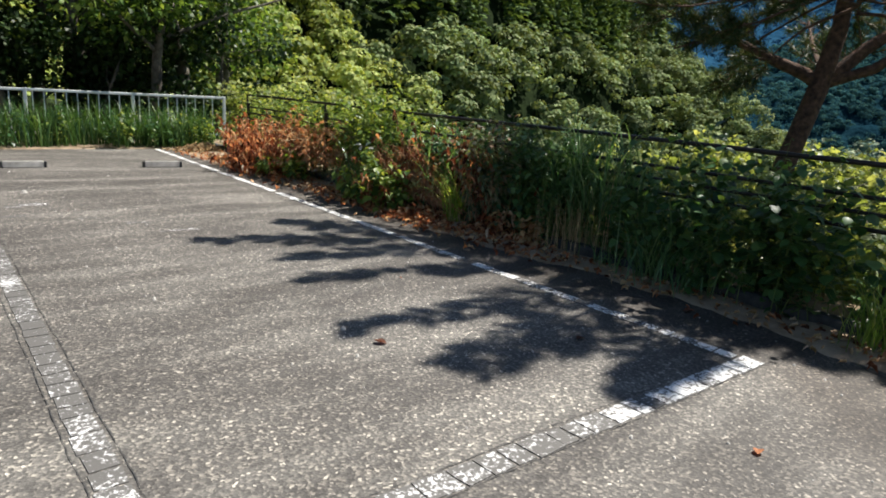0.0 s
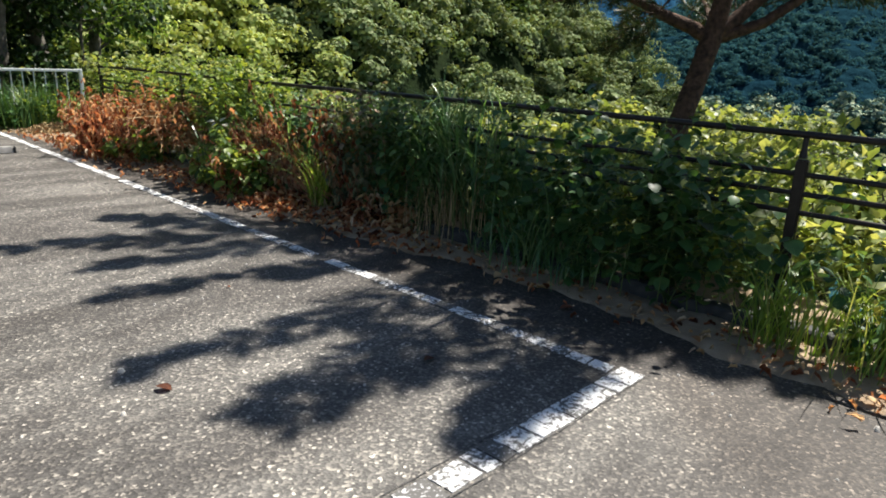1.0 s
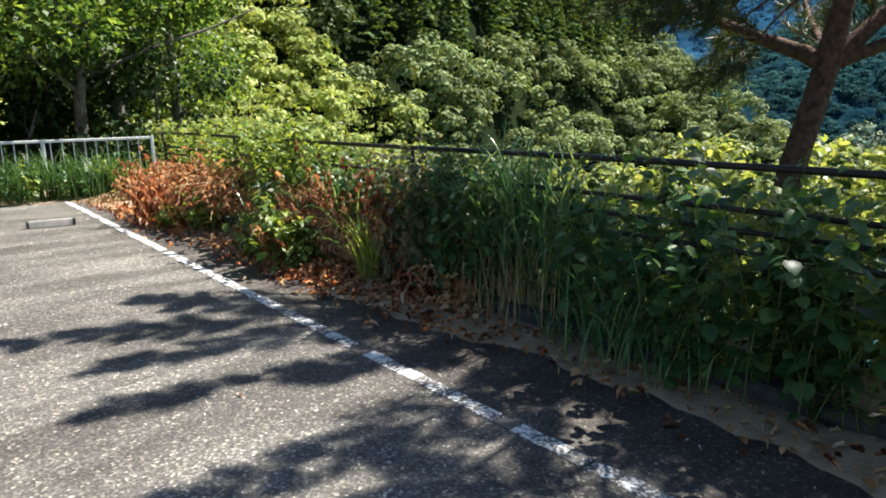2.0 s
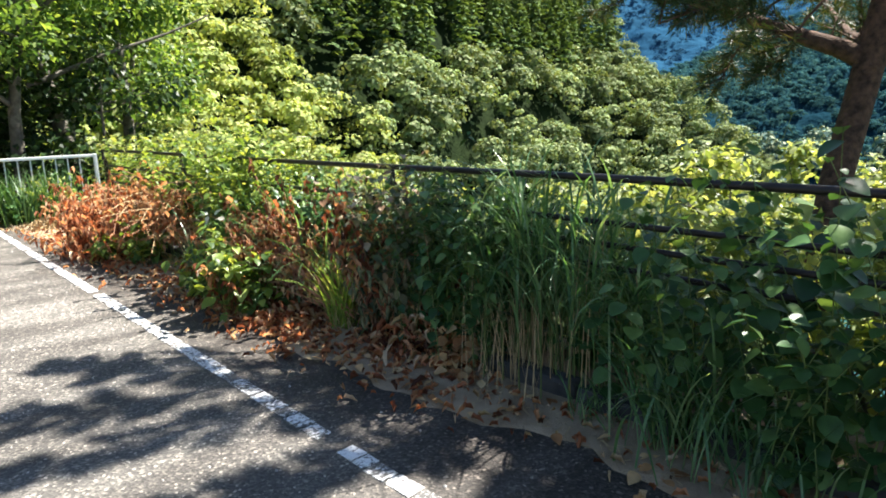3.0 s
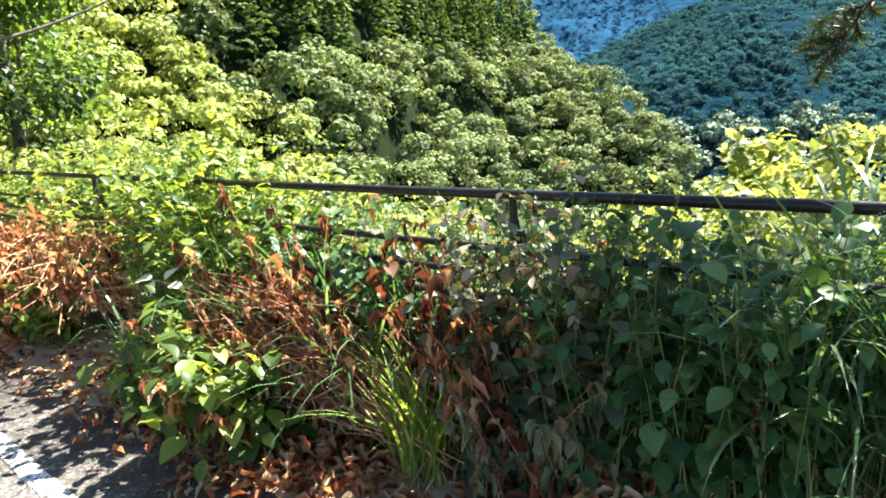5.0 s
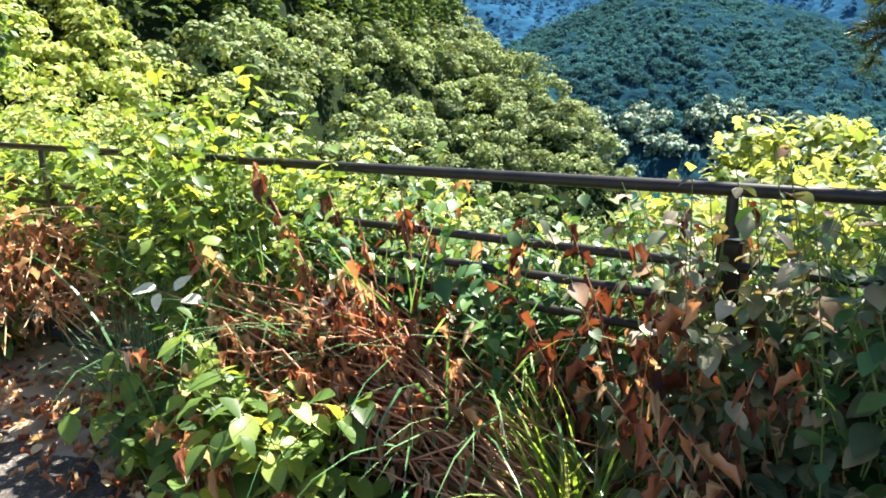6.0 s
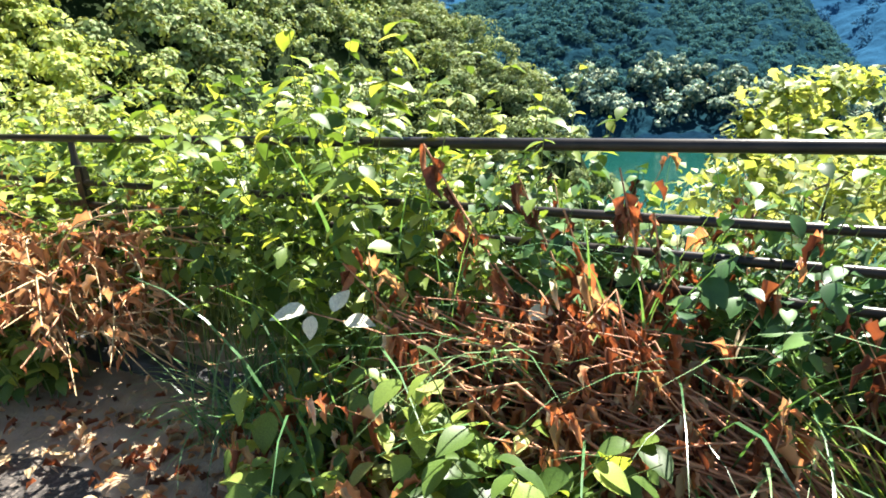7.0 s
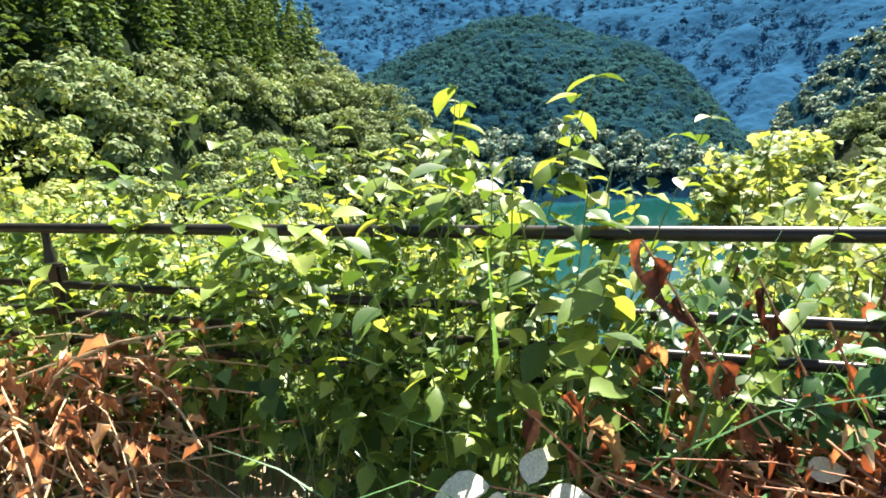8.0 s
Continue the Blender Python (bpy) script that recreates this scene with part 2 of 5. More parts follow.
def water_material():
    m, n, l, bs = base_mat("lake_water")
    bs.inputs["Base Color"].default_value = (0.005, 0.042, 0.035, 1)
    bs.inputs["Roughness"].default_value = 0.12
    bs.inputs["IOR"].default_value = 1.33
    a = noise_node(n, l, 0.35, 4.0)
    bump(n, l, bs, a.outputs["Fac"], 0.06, 0.1)
    return m


M_WATER = water_material()

# ---- mesh helpers ----
RNG = np.random.default_rng(7)


def np_mesh(name, verts, faces, mat, smooth=False):
    """A mesh from arrays of vertices and equal-sided faces."""
    me = bpy.data.meshes.new(name)
    verts, faces = np.asarray(verts, np.float32).reshape(-1, 3), np.asarray(faces, np.int32)
    k = faces.shape[1]
    me.vertices.add(len(verts))
    me.vertices.foreach_set("co", verts.ravel())
    me.loops.add(faces.size)
    me.loops.foreach_set("vertex_index", faces.ravel())
    me.polygons.add(len(faces))
    me.polygons.foreach_set("loop_start", np.arange(0, faces.size, k, dtype=np.int32))
    me.polygons.foreach_set("loop_total", np.full(len(faces), k, np.int32))
    if smooth:
        me.polygons.foreach_set("use_smooth", np.ones(len(faces), bool))
    me.update(calc_edges=True)
    me.materials.append(mat)
    return me


def part(name, data, parent, label="", kind=""):
    ob = new(name, data)
    ob.parent = parent
    return tagged(ob, label, kind=kind)


def thing(name, place, label, category, group="", kind=""):
    ob = new(name)
    ob.empty_display_size = 0.2
    ob.location = place
    return tagged(ob, label, category, group, kind)


def frames_of(y_dir, up):
    """Rotations whose y axis follows y_dir and whose z axis leans towards up."""
    y = y_dir / np.linalg.norm(y_dir, axis=1, keepdims=True)
    x = np.cross(y, up)
    x /= np.linalg.norm(x, axis=1, keepdims=True) + 1e-9
    z = np.cross(x, y)
    return np.stack([x, y, z], 2)


def spread_copies(tv, tf, rot, pos, size):
    """Vertices and faces of many copies of one small form, turned, sized and placed."""
    tv, tf = np.asarray(tv, float), np.asarray(tf, int)
    v = np.einsum("nij,kj->nki", rot, tv) * np.asarray(size).reshape(-1, 1, 1) + pos[:, None, :]
    f = tf[None] + (np.arange(len(pos)) * len(tv))[:, None, None]
    return v.reshape(-1, 3), f.reshape(-1, tf.shape[1])


def leaf_form(width=0.42, fold=0.16, droop=0.3, rows=((0, .05), (.22, .8), (.5, 1.0), (.8, .55), (1, .04)), curl=0.0):
    v, f = [], []
    for t, w in rows:
        z = -droop * t * t
        for s in (-1, 0, 1):
            a = curl * s * w
            v.append((s * w * width * math.cos(a), t, z + fold * abs(s) * w * width * 2 + abs(math.sin(a)) * w * width))
    for r in range(len(rows) - 1):
        for c in range(2):
            i = r * 3 + c
            f.append((i, i + 1, i + 4, i + 3))
    return v, f


OVATE = leaf_form(0.36, 0.14, 0.24, ((0, .04), (.1, .5), (.28, .92), (.48, 1.0), (.68, .78), (.86, .4), (1, .03)))
ROUND = leaf_form(0.46, 0.1, 0.2, ((0, .1), (.12, .7), (.35, 1.0), (.6, .92), (.85, .5), (1, .04)))
CRUMPLED = leaf_form(0.23, 0.5, 0.5, ((0, .1), (.15, .6), (.35, .9), (.55, .74), (.75, .86), (.9, .5), (1, .1)), 0.9)
DEAD = leaf_form(0.3, 0.42, 0.5, ((0, .15), (.25, .9), (.5, .65), (.75, .9), (1, .12)), 1.2)
LOBED = leaf_form(0.4, 0.1, 0.25, ((0, .08), (.2, .5), (.35, .35), (.6, 1.0), (.72, .6), (.85, .75), (1, .1)))
SIMPLE = leaf_form(0.42, 0.16, 0.22, ((0, .06), (.42, 1.0), (1, .05)))
BROAD = leaf_form(0.42, 0.12, 0.25, ((0, .08), (.3, .55), (.6, 1.0), (1, .1)))
KITE = ([(0, 0, 0), (0.36, 0.45, 0.06), (0, 1, -0.08), (-0.36, 0.45, 0.06)], [(0, 1, 2, 3)])


def tube(points, radii, sides=6):
    """A tapered tube along a polyline: vertices and quads."""
    p = np.asarray(points, float)
    r = np.asarray(radii, float)
    d = np.gradient(p, axis=0)
    d /= np.linalg.norm(d, axis=1, keepdims=True) + 1e-9
    ref = np.where(np.abs(d[:, 2:3]) > 0.9, [[1.0, 0, 0]], [[0, 0, 1.0]])
    a = np.cross(d, ref)
    a /= np.linalg.norm(a, axis=1, keepdims=True) + 1e-9
    b = np.cross(d, a)
    ang = np.linspace(0, 2 * np.pi, sides, endpoint=False)
    v = p[:, None] + r[:, None, None] * (a[:, None] * np.cos(ang)[None, :, None] + b[:, None] * np.sin(ang)[None, :, None])
    i = np.arange(len(p) - 1)[:, None] * sides + np.arange(sides)[None]
    j = np.arange(len(p) - 1)[:, None] * sides + (np.arange(sides)[None] + 1) % sides
    f = np.stack([i, j, j + sides, i + sides], 2).reshape(-1, 4)
    return v.reshape(-1, 3), f


def joined(pieces):
    vs, fs, n = [], [], 0
    for v, f in pieces:
        vs.append(np.asarray(v, float).reshape(-1, 3))
        fs.append(np.asarray(f, int) + n)
        n += len(vs[-1])
    return np.concatenate(vs), np.concatenate(fs)


def unit(n):
    v = RNG.normal(size=(n, 3))
    return v / np.linalg.norm(v, axis=1, keepdims=True)


def box_mesh(name, size, mat, bevel=0.0, segs=2):
    bm = bmesh.new()
    bmesh.ops.create_cube(bm, size=1.0)
    bmesh.ops.scale(bm, vec=size, verts=bm.verts)
    if bevel:
        bmesh.ops.bevel(bm, geom=bm.edges[:], offset=bevel, segments=segs, affect='EDGES', profile=0.6)
    me = bpy.data.meshes.new(name)
    bm.to_mesh(me)
    bm.free()
    me.materials.append(mat)
    return me


# ---- ground, slope and lake ----
LAKE_Z = -46.0


def bank(x, y):
    """Height of the ground: flat lot, then the bank that falls to the lake."""
    d = np.maximum(np.asarray(x, float) - 1.6, 0.0)
    z = -0.30 * d - 0.006 * d * d
    return np.maximum(z, -60.0)


def ground_sheet():
    xs = np.concatenate([[-3000, -800, -200, -60, -20], np.linspace(-12, 1.6, 20), np.linspace(2.0, 12, 26), np.linspace(13, 80, 50), [120, 300, 900, 3000]])
    ys = np.concatenate([[-3000, -600, -120, -40], np.linspace(-20, 30, 60), np.linspace(34, 140, 40), [300, 900, 3000]])
    X, Y = np.meshgrid(xs, ys, indexing="ij")
    Z = bank(X, Y)
    rough = np.array([[noise.noise((x * 0.6, y * 0.6, 0)) for y in ys] for x in xs])
    Z = Z + np.where(X > 1.65, rough * 0.25, 0.0) - 0.03
    v = np.stack([X, Y, Z], 2).reshape(-1, 3)
    ny = len(ys)
    i = (np.arange(len(xs) - 1)[:, None] * ny + np.arange(ny - 1)[None]).ravel()
    f = np.stack([i, i + ny, i + ny + 1, i + 1], 1)
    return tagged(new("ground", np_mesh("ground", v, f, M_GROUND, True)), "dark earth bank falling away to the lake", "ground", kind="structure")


ground_sheet()


def edge_x(y):
    """Ragged edge of the asphalt along the planted strip."""
    e = np.interp(y, [-6, -1, 0, .5, 1.5, 2.1, 2.75, 3.4, 4, 4.6, 5.3, 6.4, 8.2, 10, 12.5], [.6, .63, .68, .82, .8, .82, .6, .64, .55, .62, .56, .52, .5, .38, .3])
    return e + 0.035 * np.sin(y * 7.3) + 0.025 * np.sin(y * 17.1 + 1)


def lot():
    ys = np.concatenate([[-60, -20], np.linspace(-8, 12.75, 180)])
    us = np.array([0, .5, .8, .9, .95, .975, .99, 1.0])
    ex = edge_x(ys)
    X = -60 + (ex[:, None] + 60) * us[None]
    Y = np.repeat(ys[:, None], len(us), 1)
    Y[-1] += 0.05 * np.sin(X[-1] * 5)
    v = np.stack([X, Y, np.zeros_like(X)], 2).reshape(-1, 3)
    nu = len(us)
    i = (np.arange(len(ys) - 1)[:, None] * nu + np.arange(nu - 1)[None]).ravel()
    f = np.stack([i, i + 1, i + nu + 1, i + nu], 1)
    tagged(new("pavement", np_mesh("pavement", v, f, M_ASPHALT)), "worn grey asphalt of a parking lot with pale stones", "asphalt", kind="structure")


lot()


def soil_bed():
    """Soil washed over the asphalt's edge, rising to the kerb and the bed behind it."""
    ys = np.linspace(-8, 13.6, 240)
    us = np.linspace(0, 1, 26)
    ex = edge_x(ys) - 0.05
    X = ex[:, None] + (1.75 - ex[:, None]) * us[None]
    Y = np.repeat(ys[:, None], len(us), 1)
    Z = 0.004 + np.clip((X - ex[:, None]) * 0.10, 0, 0.03) + np.clip((X - 1.2) * 0.5, 0, 0.10)
    for a in range(Z.shape[0]):
        for b in range(Z.shape[1]):
            Z[a, b] += 0.018 * noise.noise((X[a, b] * 5, Y[a, b] * 5, 0)) * min(1, us[b] * 6)
    Z[:, 0] = -0.01
    Z[:, -1] = -0.12
    v = np.stack([X, Y, Z], 2).reshape(-1, 3)
    nu = len(us)
    i = (np.arange(len(ys) - 1)[:, None] * nu + np.arange(nu - 1)[None]).ravel()
    f = np.stack([i, i + 1, i + nu + 1, i + nu], 1)
    tagged(new("soil_strip", np_mesh("soil_strip", v, f, M_SOIL, True)), "dry brown soil with straw along the asphalt edge", "soil", kind="structure")
    xs = np.linspace(-14, 0.4, 60)
    ys = np.linspace(12.62, 17, 24)
    X, Y = np.meshgrid(xs, ys, indexing="ij")
    Z = 0.006 + 0.03 * np.clip(Y - 12.7, 0, 1)
    Z += 0.02 * np.array([[noise.noise((x * 3, y * 3, 0)) for y in ys] for x in xs])
    Z[:, 0] = -0.01
    ny = len(ys)
    i = (np.arange(len(xs) - 1)[:, None] * ny + np.arange(ny - 1)[None]).ravel()
    f = np.stack([i, i + ny, i + ny + 1, i + 1], 1)
    tagged(new("soil_verge", np_mesh("soil_verge", np.stack([X, Y, Z], 2).reshape(-1, 3), f, M_SOIL, True)), "dry soil verge below the white railing", "soil", kind="structure")


soil_bed()
v = np.array([(40, -900, LAKE_Z), (900, -900, LAKE_Z), (900, 500, LAKE_Z), (40, 500, LAKE_Z)])
tagged(new("water", np_mesh("water", v, [(0, 1, 2, 3)], M_WATER)), "still green lake water in the valley", "lake", kind="structure")


# ---- hills ----
def lerp(a, table):
    return np.interp(a, [r[0] for r in table], [r[1] for r in table])


class Hill:
    """A hillside seen across the valley: foot and crest given by bearing from the lot."""

    def __init__(self, foot, crest, foot_z, crest_el, bulge):
        self.foot, self.crest, self.foot_z, self.crest_el, self.bulge = foot, crest, foot_z, crest_el, bulge

    def place(self, az, s):
        az, s = np.asarray(az, float), np.asarray(s, float)
        d0, d1 = lerp(az, self.foot), lerp(az, self.crest)
        z0 = lerp(az, self.foot_z)
        z1 = 1.5 + d1 * np.tan(np.radians(lerp(az, self.crest_el)))
        d = d0 + (d1 - d0) * s
        q = np.minimum(s, 1.0)
        z = z0 + (z1 - z0) * (q + self.bulge * np.sin(np.pi * q)) - np.maximum(s - 1, 0) * 60
        a = np.radians(az)
        return np.stack([-0.6 + d * np.sin(a), 4.0 + d * np.cos(a), z], -1)

    def sheet(self, name, az0, az1, na, ns, mat, label, bumps, canopy=0.0, tree=8.0):
        A, S = np.meshgrid(np.linspace(az0, az1, na), np.linspace(0, 1.25, ns), indexing="ij")
        P = self.place(A, S).reshape(-1, 3)
        P[:, 2] += bumps * np.array([noise.noise(Vector(p) * (0.25 / bumps)) for p in P])
        if canopy:
            # rounded tree tops, by distance to scattered crown centres
            P[:, 2] += canopy * np.array([1.2 - 1.1 * noise.voronoi(Vector(p) / tree)[0][0] + 0.7 * noise.noise(Vector(p) / (tree * 2.7)) for p in P])
        i = (np.arange(na - 1)[:, None] * ns + np.arange(ns - 1)[None]).ravel()
        f = np.stack([i, i + 1, i + ns + 1, i + ns], 1)
        return tagged(new(name, np_mesh(name, P, f, mat, True)), label, "hill", kind="structure")

    def scatter(self, az0, az1, s0, s1, gap):
        """Tree places about gap metres apart."""
        if az1 - az0 > 7:
            k = int(math.ceil((az1 - az0) / 6))
            w = (az1 - az0) / k
            return np.concatenate([self.scatter(az0 + i * w, az0 + (i + 1) * w, s0, s1, gap) for i in range(k)])
        out = []
        length = np.linalg.norm(self.place((az0 + az1) / 2, 1.0) - self.place((az0 + az1) / 2, 0.0))
        ns = max(2, int(length * (s1 - s0) / gap))
        for k in range(ns):
            sk = s0 + (s1 - s0) * (k + 0.5) / ns
            d = lerp((az0 + az1) / 2, self.foot) * (1 - sk) + lerp((az0 + az1) / 2, self.crest) * sk
            na = max(2, int(np.radians(az1 - az0) * d / gap))
            az = az0 + (az1 - az0) * (np.arange(na) + RNG.uniform(0.05, 0.95, na)) / na
            ss = sk + RNG.uniform(-0.5, 0.5, na) * (s1 - s0) / ns
            out.append(np.stack([az, ss], 1))
        return np.concatenate(out)


def crowns(bases, heights, radii, lobes, per_lobe, leaf, flat=0.6, droop=0.0):
    """Broad crowns: lobes at the end of unseen limbs, each a shell of leafy sprays. Returns vertices and quads."""
    pos, nor, size = [], [], []
    for b, h, r in zip(bases, heights, radii):
        nl = lobes + RNG.integers(-1, 2)
        ang = RNG.uniform(0, 2 * np.pi, nl)
        up = np.sqrt(RNG.uniform(0.03, 1, nl))
        rad = r * np.sqrt(np.clip(1.08 - up ** 2, 0.02, 1)) * RNG.uniform(0.7, 1.0, nl)
        lr = r * RNG.uniform(0.34, 0.58, nl)
        lc = np.stack([rad * np.cos(ang), rad * np.sin(ang), np.maximum(h * up - lr * flat * 0.6, 0.2)], 1)
        u = unit(nl * per_lobe).reshape(nl, per_lobe, 3)
        u[..., 2] = np.where(u[..., 2] < -0.35, -u[..., 2], u[..., 2])
        rr = lr[:, None, None] * RNG.uniform(0.7, 1.08, (nl, per_lobe, 1))
        p = lc[:, None] + u * rr * np.array([1, 1, flat])
        pos.append((p + b).reshape(-1, 3))
        nn = u * np.array([0.9, 0.9, 1.0]) + 0.38 * unit(nl * per_lobe).reshape(nl, per_lobe, 3) + np.array([0, 0, 0.3])
        nor.append(nn.reshape(-1, 3))
        size.append(np.repeat(lr, per_lobe) * 0 + leaf * RNG.uniform(0.6, 1.5, nl * per_lobe))
    pos, nor, size = np.concatenate(pos), np.concatenate(nor), np.concatenate(size)
    side = np.cross(nor, unit(len(nor)))
    rot = frames_of(side, nor)
    return spread_copies(KITE[0], KITE[1], rot, pos - rot[:, :, 1] * size[:, None] * 0.5, size)


def conifers(bases, heights, radii, per_tree, leaf):
    """Narrow cedars: boughs set round the trunk in tiers, each a clump of drooping sprays."""
    pos, nor, out = [], [], []
    for b, h, r in zip(bases, heights, radii):
        boughs = max(6, per_tree // 7)
        t = np.repeat(np.linspace(0.12, 1, boughs) ** 0.85 + RNG.normal(0, .012, boughs), 7)
        ang = np.repeat(np.arange(boughs) * 2.4 + RNG.normal(0, .3, boughs), 7) + RNG.normal(0, 0.22, boughs * 7)
        m = len(t)
        rad = r * np.clip(1.02 - t, 0, 1) ** 0.5 * np.repeat(RNG.uniform(0.8, 1.1, boughs), 7) * RNG.uniform(0.65, 1.05, m) + 0.05 * r
        d = np.stack([np.cos(ang), np.sin(ang), 0 * ang], 1)
        pos.append(b + d * rad[:, None] + np.stack([0 * t, 0 * t, t * h + RNG.normal(0, leaf * 0.12, m)], 1))
        nor.append(d * 0.6 + np.array([0, 0, 0.9]) + 0.3 * unit(m))
        out.append(d + np.array([0, 0, -0.35]) + 0.3 * unit(m))
    pos, nor, out = np.concatenate(pos), np.concatenate(nor), np.concatenate(out)
    size = leaf * RNG.uniform(0.6, 1.4, len(pos))
    rot = frames_of(out, nor)
    return spread_copies(KITE[0], KITE[1], rot, pos - rot[:, :, 1] * size[:, None] * 0.5, size)


NEAR = Hill([(-30, 42), (2, 36), (20, 36), (40, 50), (55, 75), (66, 95), (74, 105)], [(-30, 90), (2, 110), (30, 150), (45, 170), (56, 158), (66, 138), (74, 125)],
            [(-30, 0), (2, -6), (20, -12), (40, -24), (55, -34), (74, -47)],
            [(-30, 24), (2, 24), (20, 22), (42, 20), (48, 14), (52, 9.2), (55, 6.2), (58, 3.2), (60, 1.7), (63.6, -0.9), (66, -3.2), (68.5, -5.8), (71, -9), (74, -16)], 0.10)
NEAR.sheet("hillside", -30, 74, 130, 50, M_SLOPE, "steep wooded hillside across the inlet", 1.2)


def cedar_line(az):
    """Where the planted cedars begin on the hillside, as an angle above the level."""
    return np.interp(az, [10, 20, 25, 28.5, 32.6, 38, 42, 46.5, 51, 56, 58, 60], [14, 12, 9.4, 5.8, 3.3, 3.2, 4.0, 3.2, 1.4, 3.5, 5.5, 9])


def near_woods():
    pts = NEAR.scatter(-8, 74, 0.0, 1.06, 4.3)
    P = NEAR.place(pts[:, 0], pts[:, 1])
    dist = np.hypot(P[:, 0] + 0.6, P[:, 1] - 4)
    el = np.degrees(np.arctan2(P[:, 2] + 2 - 1.5, dist))
    ced = (el > cedar_line(pts[:, 0]) + 0.9 + RNG.normal(0, 0.4, len(P))) & (pts[:, 0] < 59)
    broad = P[~ced]
    bd = dist[~ced]
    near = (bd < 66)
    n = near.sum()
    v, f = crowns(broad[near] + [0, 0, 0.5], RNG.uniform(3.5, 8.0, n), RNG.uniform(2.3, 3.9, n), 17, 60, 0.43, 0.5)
    tagged(new("sunny_broadleaf_woods", np_mesh("sunny_broadleaf_woods", v, f, M_WOOD_NEAR)), "pale yellow-green broadleaf woods on the lower slope", "woods", kind="stuff")
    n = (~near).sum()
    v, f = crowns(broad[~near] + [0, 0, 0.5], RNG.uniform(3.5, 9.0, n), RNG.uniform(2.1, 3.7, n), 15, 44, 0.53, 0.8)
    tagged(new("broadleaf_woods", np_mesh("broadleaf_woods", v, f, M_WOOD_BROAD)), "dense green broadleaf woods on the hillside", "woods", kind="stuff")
    pts2 = NEAR.scatter(8, 60, 0.25, 1.08, 3.5)
    P = NEAR.place(pts2[:, 0], pts2[:, 1])
    el = np.degrees(np.arctan2(P[:, 2] + 2 - 1.5, np.hypot(P[:, 0] + 0.6, P[:, 1] - 4)))
    P = P[(el > cedar_line(pts2[:, 0]) + RNG.normal(0, 0.3, len(P))) & (pts2[:, 0] < 59) & (el < 17)]
    n = len(P)
    v, f = conifers(P, RNG.uniform(9, 14, n), RNG.uniform(1.7, 2.3, n), 343, 0.72)
    tagged(new("cedar_woods", np_mesh("cedar_woods", v, f, M_CEDAR)), "dark green planted cedar woods on the upper slope", "woods", kind="stuff")


near_woods()

DOME = Hill([(52, 330), (90, 345), (98, 360)], [(52, 560), (75, 640), (98, 520)], [(52, -47), (98, -47)],
            [(52, 1.5), (59, 2.2), (64, 4.3), (68, 5.9), (72, 7.0), (76, 6.8), (80, 5.0), (83.6, 3.9), (86.6, 2.0), (88.5, -0.4), (91, -3.4), (98, -5)], 0.12)
DOME.sheet("far_hill", 52, 98, 280, 150, M_FARGROUND, "distant wooded hill beyond the lake, haze and shade in its colour", 7, 3.6, 9.0)
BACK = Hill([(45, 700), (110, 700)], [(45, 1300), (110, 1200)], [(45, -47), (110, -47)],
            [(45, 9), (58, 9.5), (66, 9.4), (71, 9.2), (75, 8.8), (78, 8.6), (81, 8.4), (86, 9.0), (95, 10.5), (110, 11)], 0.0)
BACK.sheet("far_mountain", 45, 110, 620, 200, M_HAZY, "wooded mountain closing the valley, blue haze in its colour", 20, 3.2, 14.0)
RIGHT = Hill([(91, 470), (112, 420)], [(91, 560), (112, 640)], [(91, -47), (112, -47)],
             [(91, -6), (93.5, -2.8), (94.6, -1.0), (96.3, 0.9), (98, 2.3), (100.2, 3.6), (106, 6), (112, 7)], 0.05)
RIGHT.sheet("far_spur", 91, 112, 160, 90, M_FARGROUND, "distant wooded spur with a sunlit ridge, haze in its colour", 5, 5.0, 9.0)
SHOULDER = Hill([(93, 190), (115, 160)], [(93, 240), (115, 250)], [(93, -47), (115, -47)],
                [(93, -8), (94.3, -5.6), (96.5, -3.9), (98.2, -2.6), (100.5, -1.6), (108, 1), (115, 2)], 0.1)
SHOULDER.sheet("wooded_point", 93, 115, 40, 24, M_GROUND, "wooded point on the lake shore", 2)


def far_woods(hill, name, az0, az1, s0, s1, gap, height, radius, lobes, per_lobe, leaf, mat, label, lumps=False):
    pts = hill.scatter(az0, az1, s0, s1, gap)
    P = hill.place(pts[:, 0], pts[:, 1])
    n = len(P)
    h, r = height * RNG.uniform(0.7, 1.35, n), radius * RNG.uniform(0.75, 1.3, n)
    v, f = conifers(P, h, r, per_lobe, leaf) if lumps else crowns(P, h, r, lobes, per_lobe, leaf, 0.8)
    tagged(new(name, np_mesh(name, v, f, mat)), label, "woods", kind="stuff")


far_woods(DOME, "lakeshore_woods", 58, 97, 0.025, 0.17, 10, 13, 7.0, 11, 34, 1.9, M_SHORE, "lakeshore trees, haze and sunlit tones in the leaf colours")
far_woods(DOME, "far_hill_woods", 57, 92, 0.1, 1.03, 7.2, 6, 4.6, 8, 26, 1.15, M_FAR, "distant hill woods, blue haze mixed into the leaf colour")
far_woods(BACK, "far_mountain_woods", 52, 106, 0.05, 1.03, 23, 11, 8.5, 6, 20, 2.4, M_HAZYLEAF, "mountain forest, blue haze mixed into the leaf colour")
far_woods(RIGHT, "far_spur_woods", 91.5, 111, 0.0, 1.03, 11, 8, 6.0, 8, 20, 2.3, M_SHORE, "woods on the spur, haze and sunlit tones in the leaf colours")
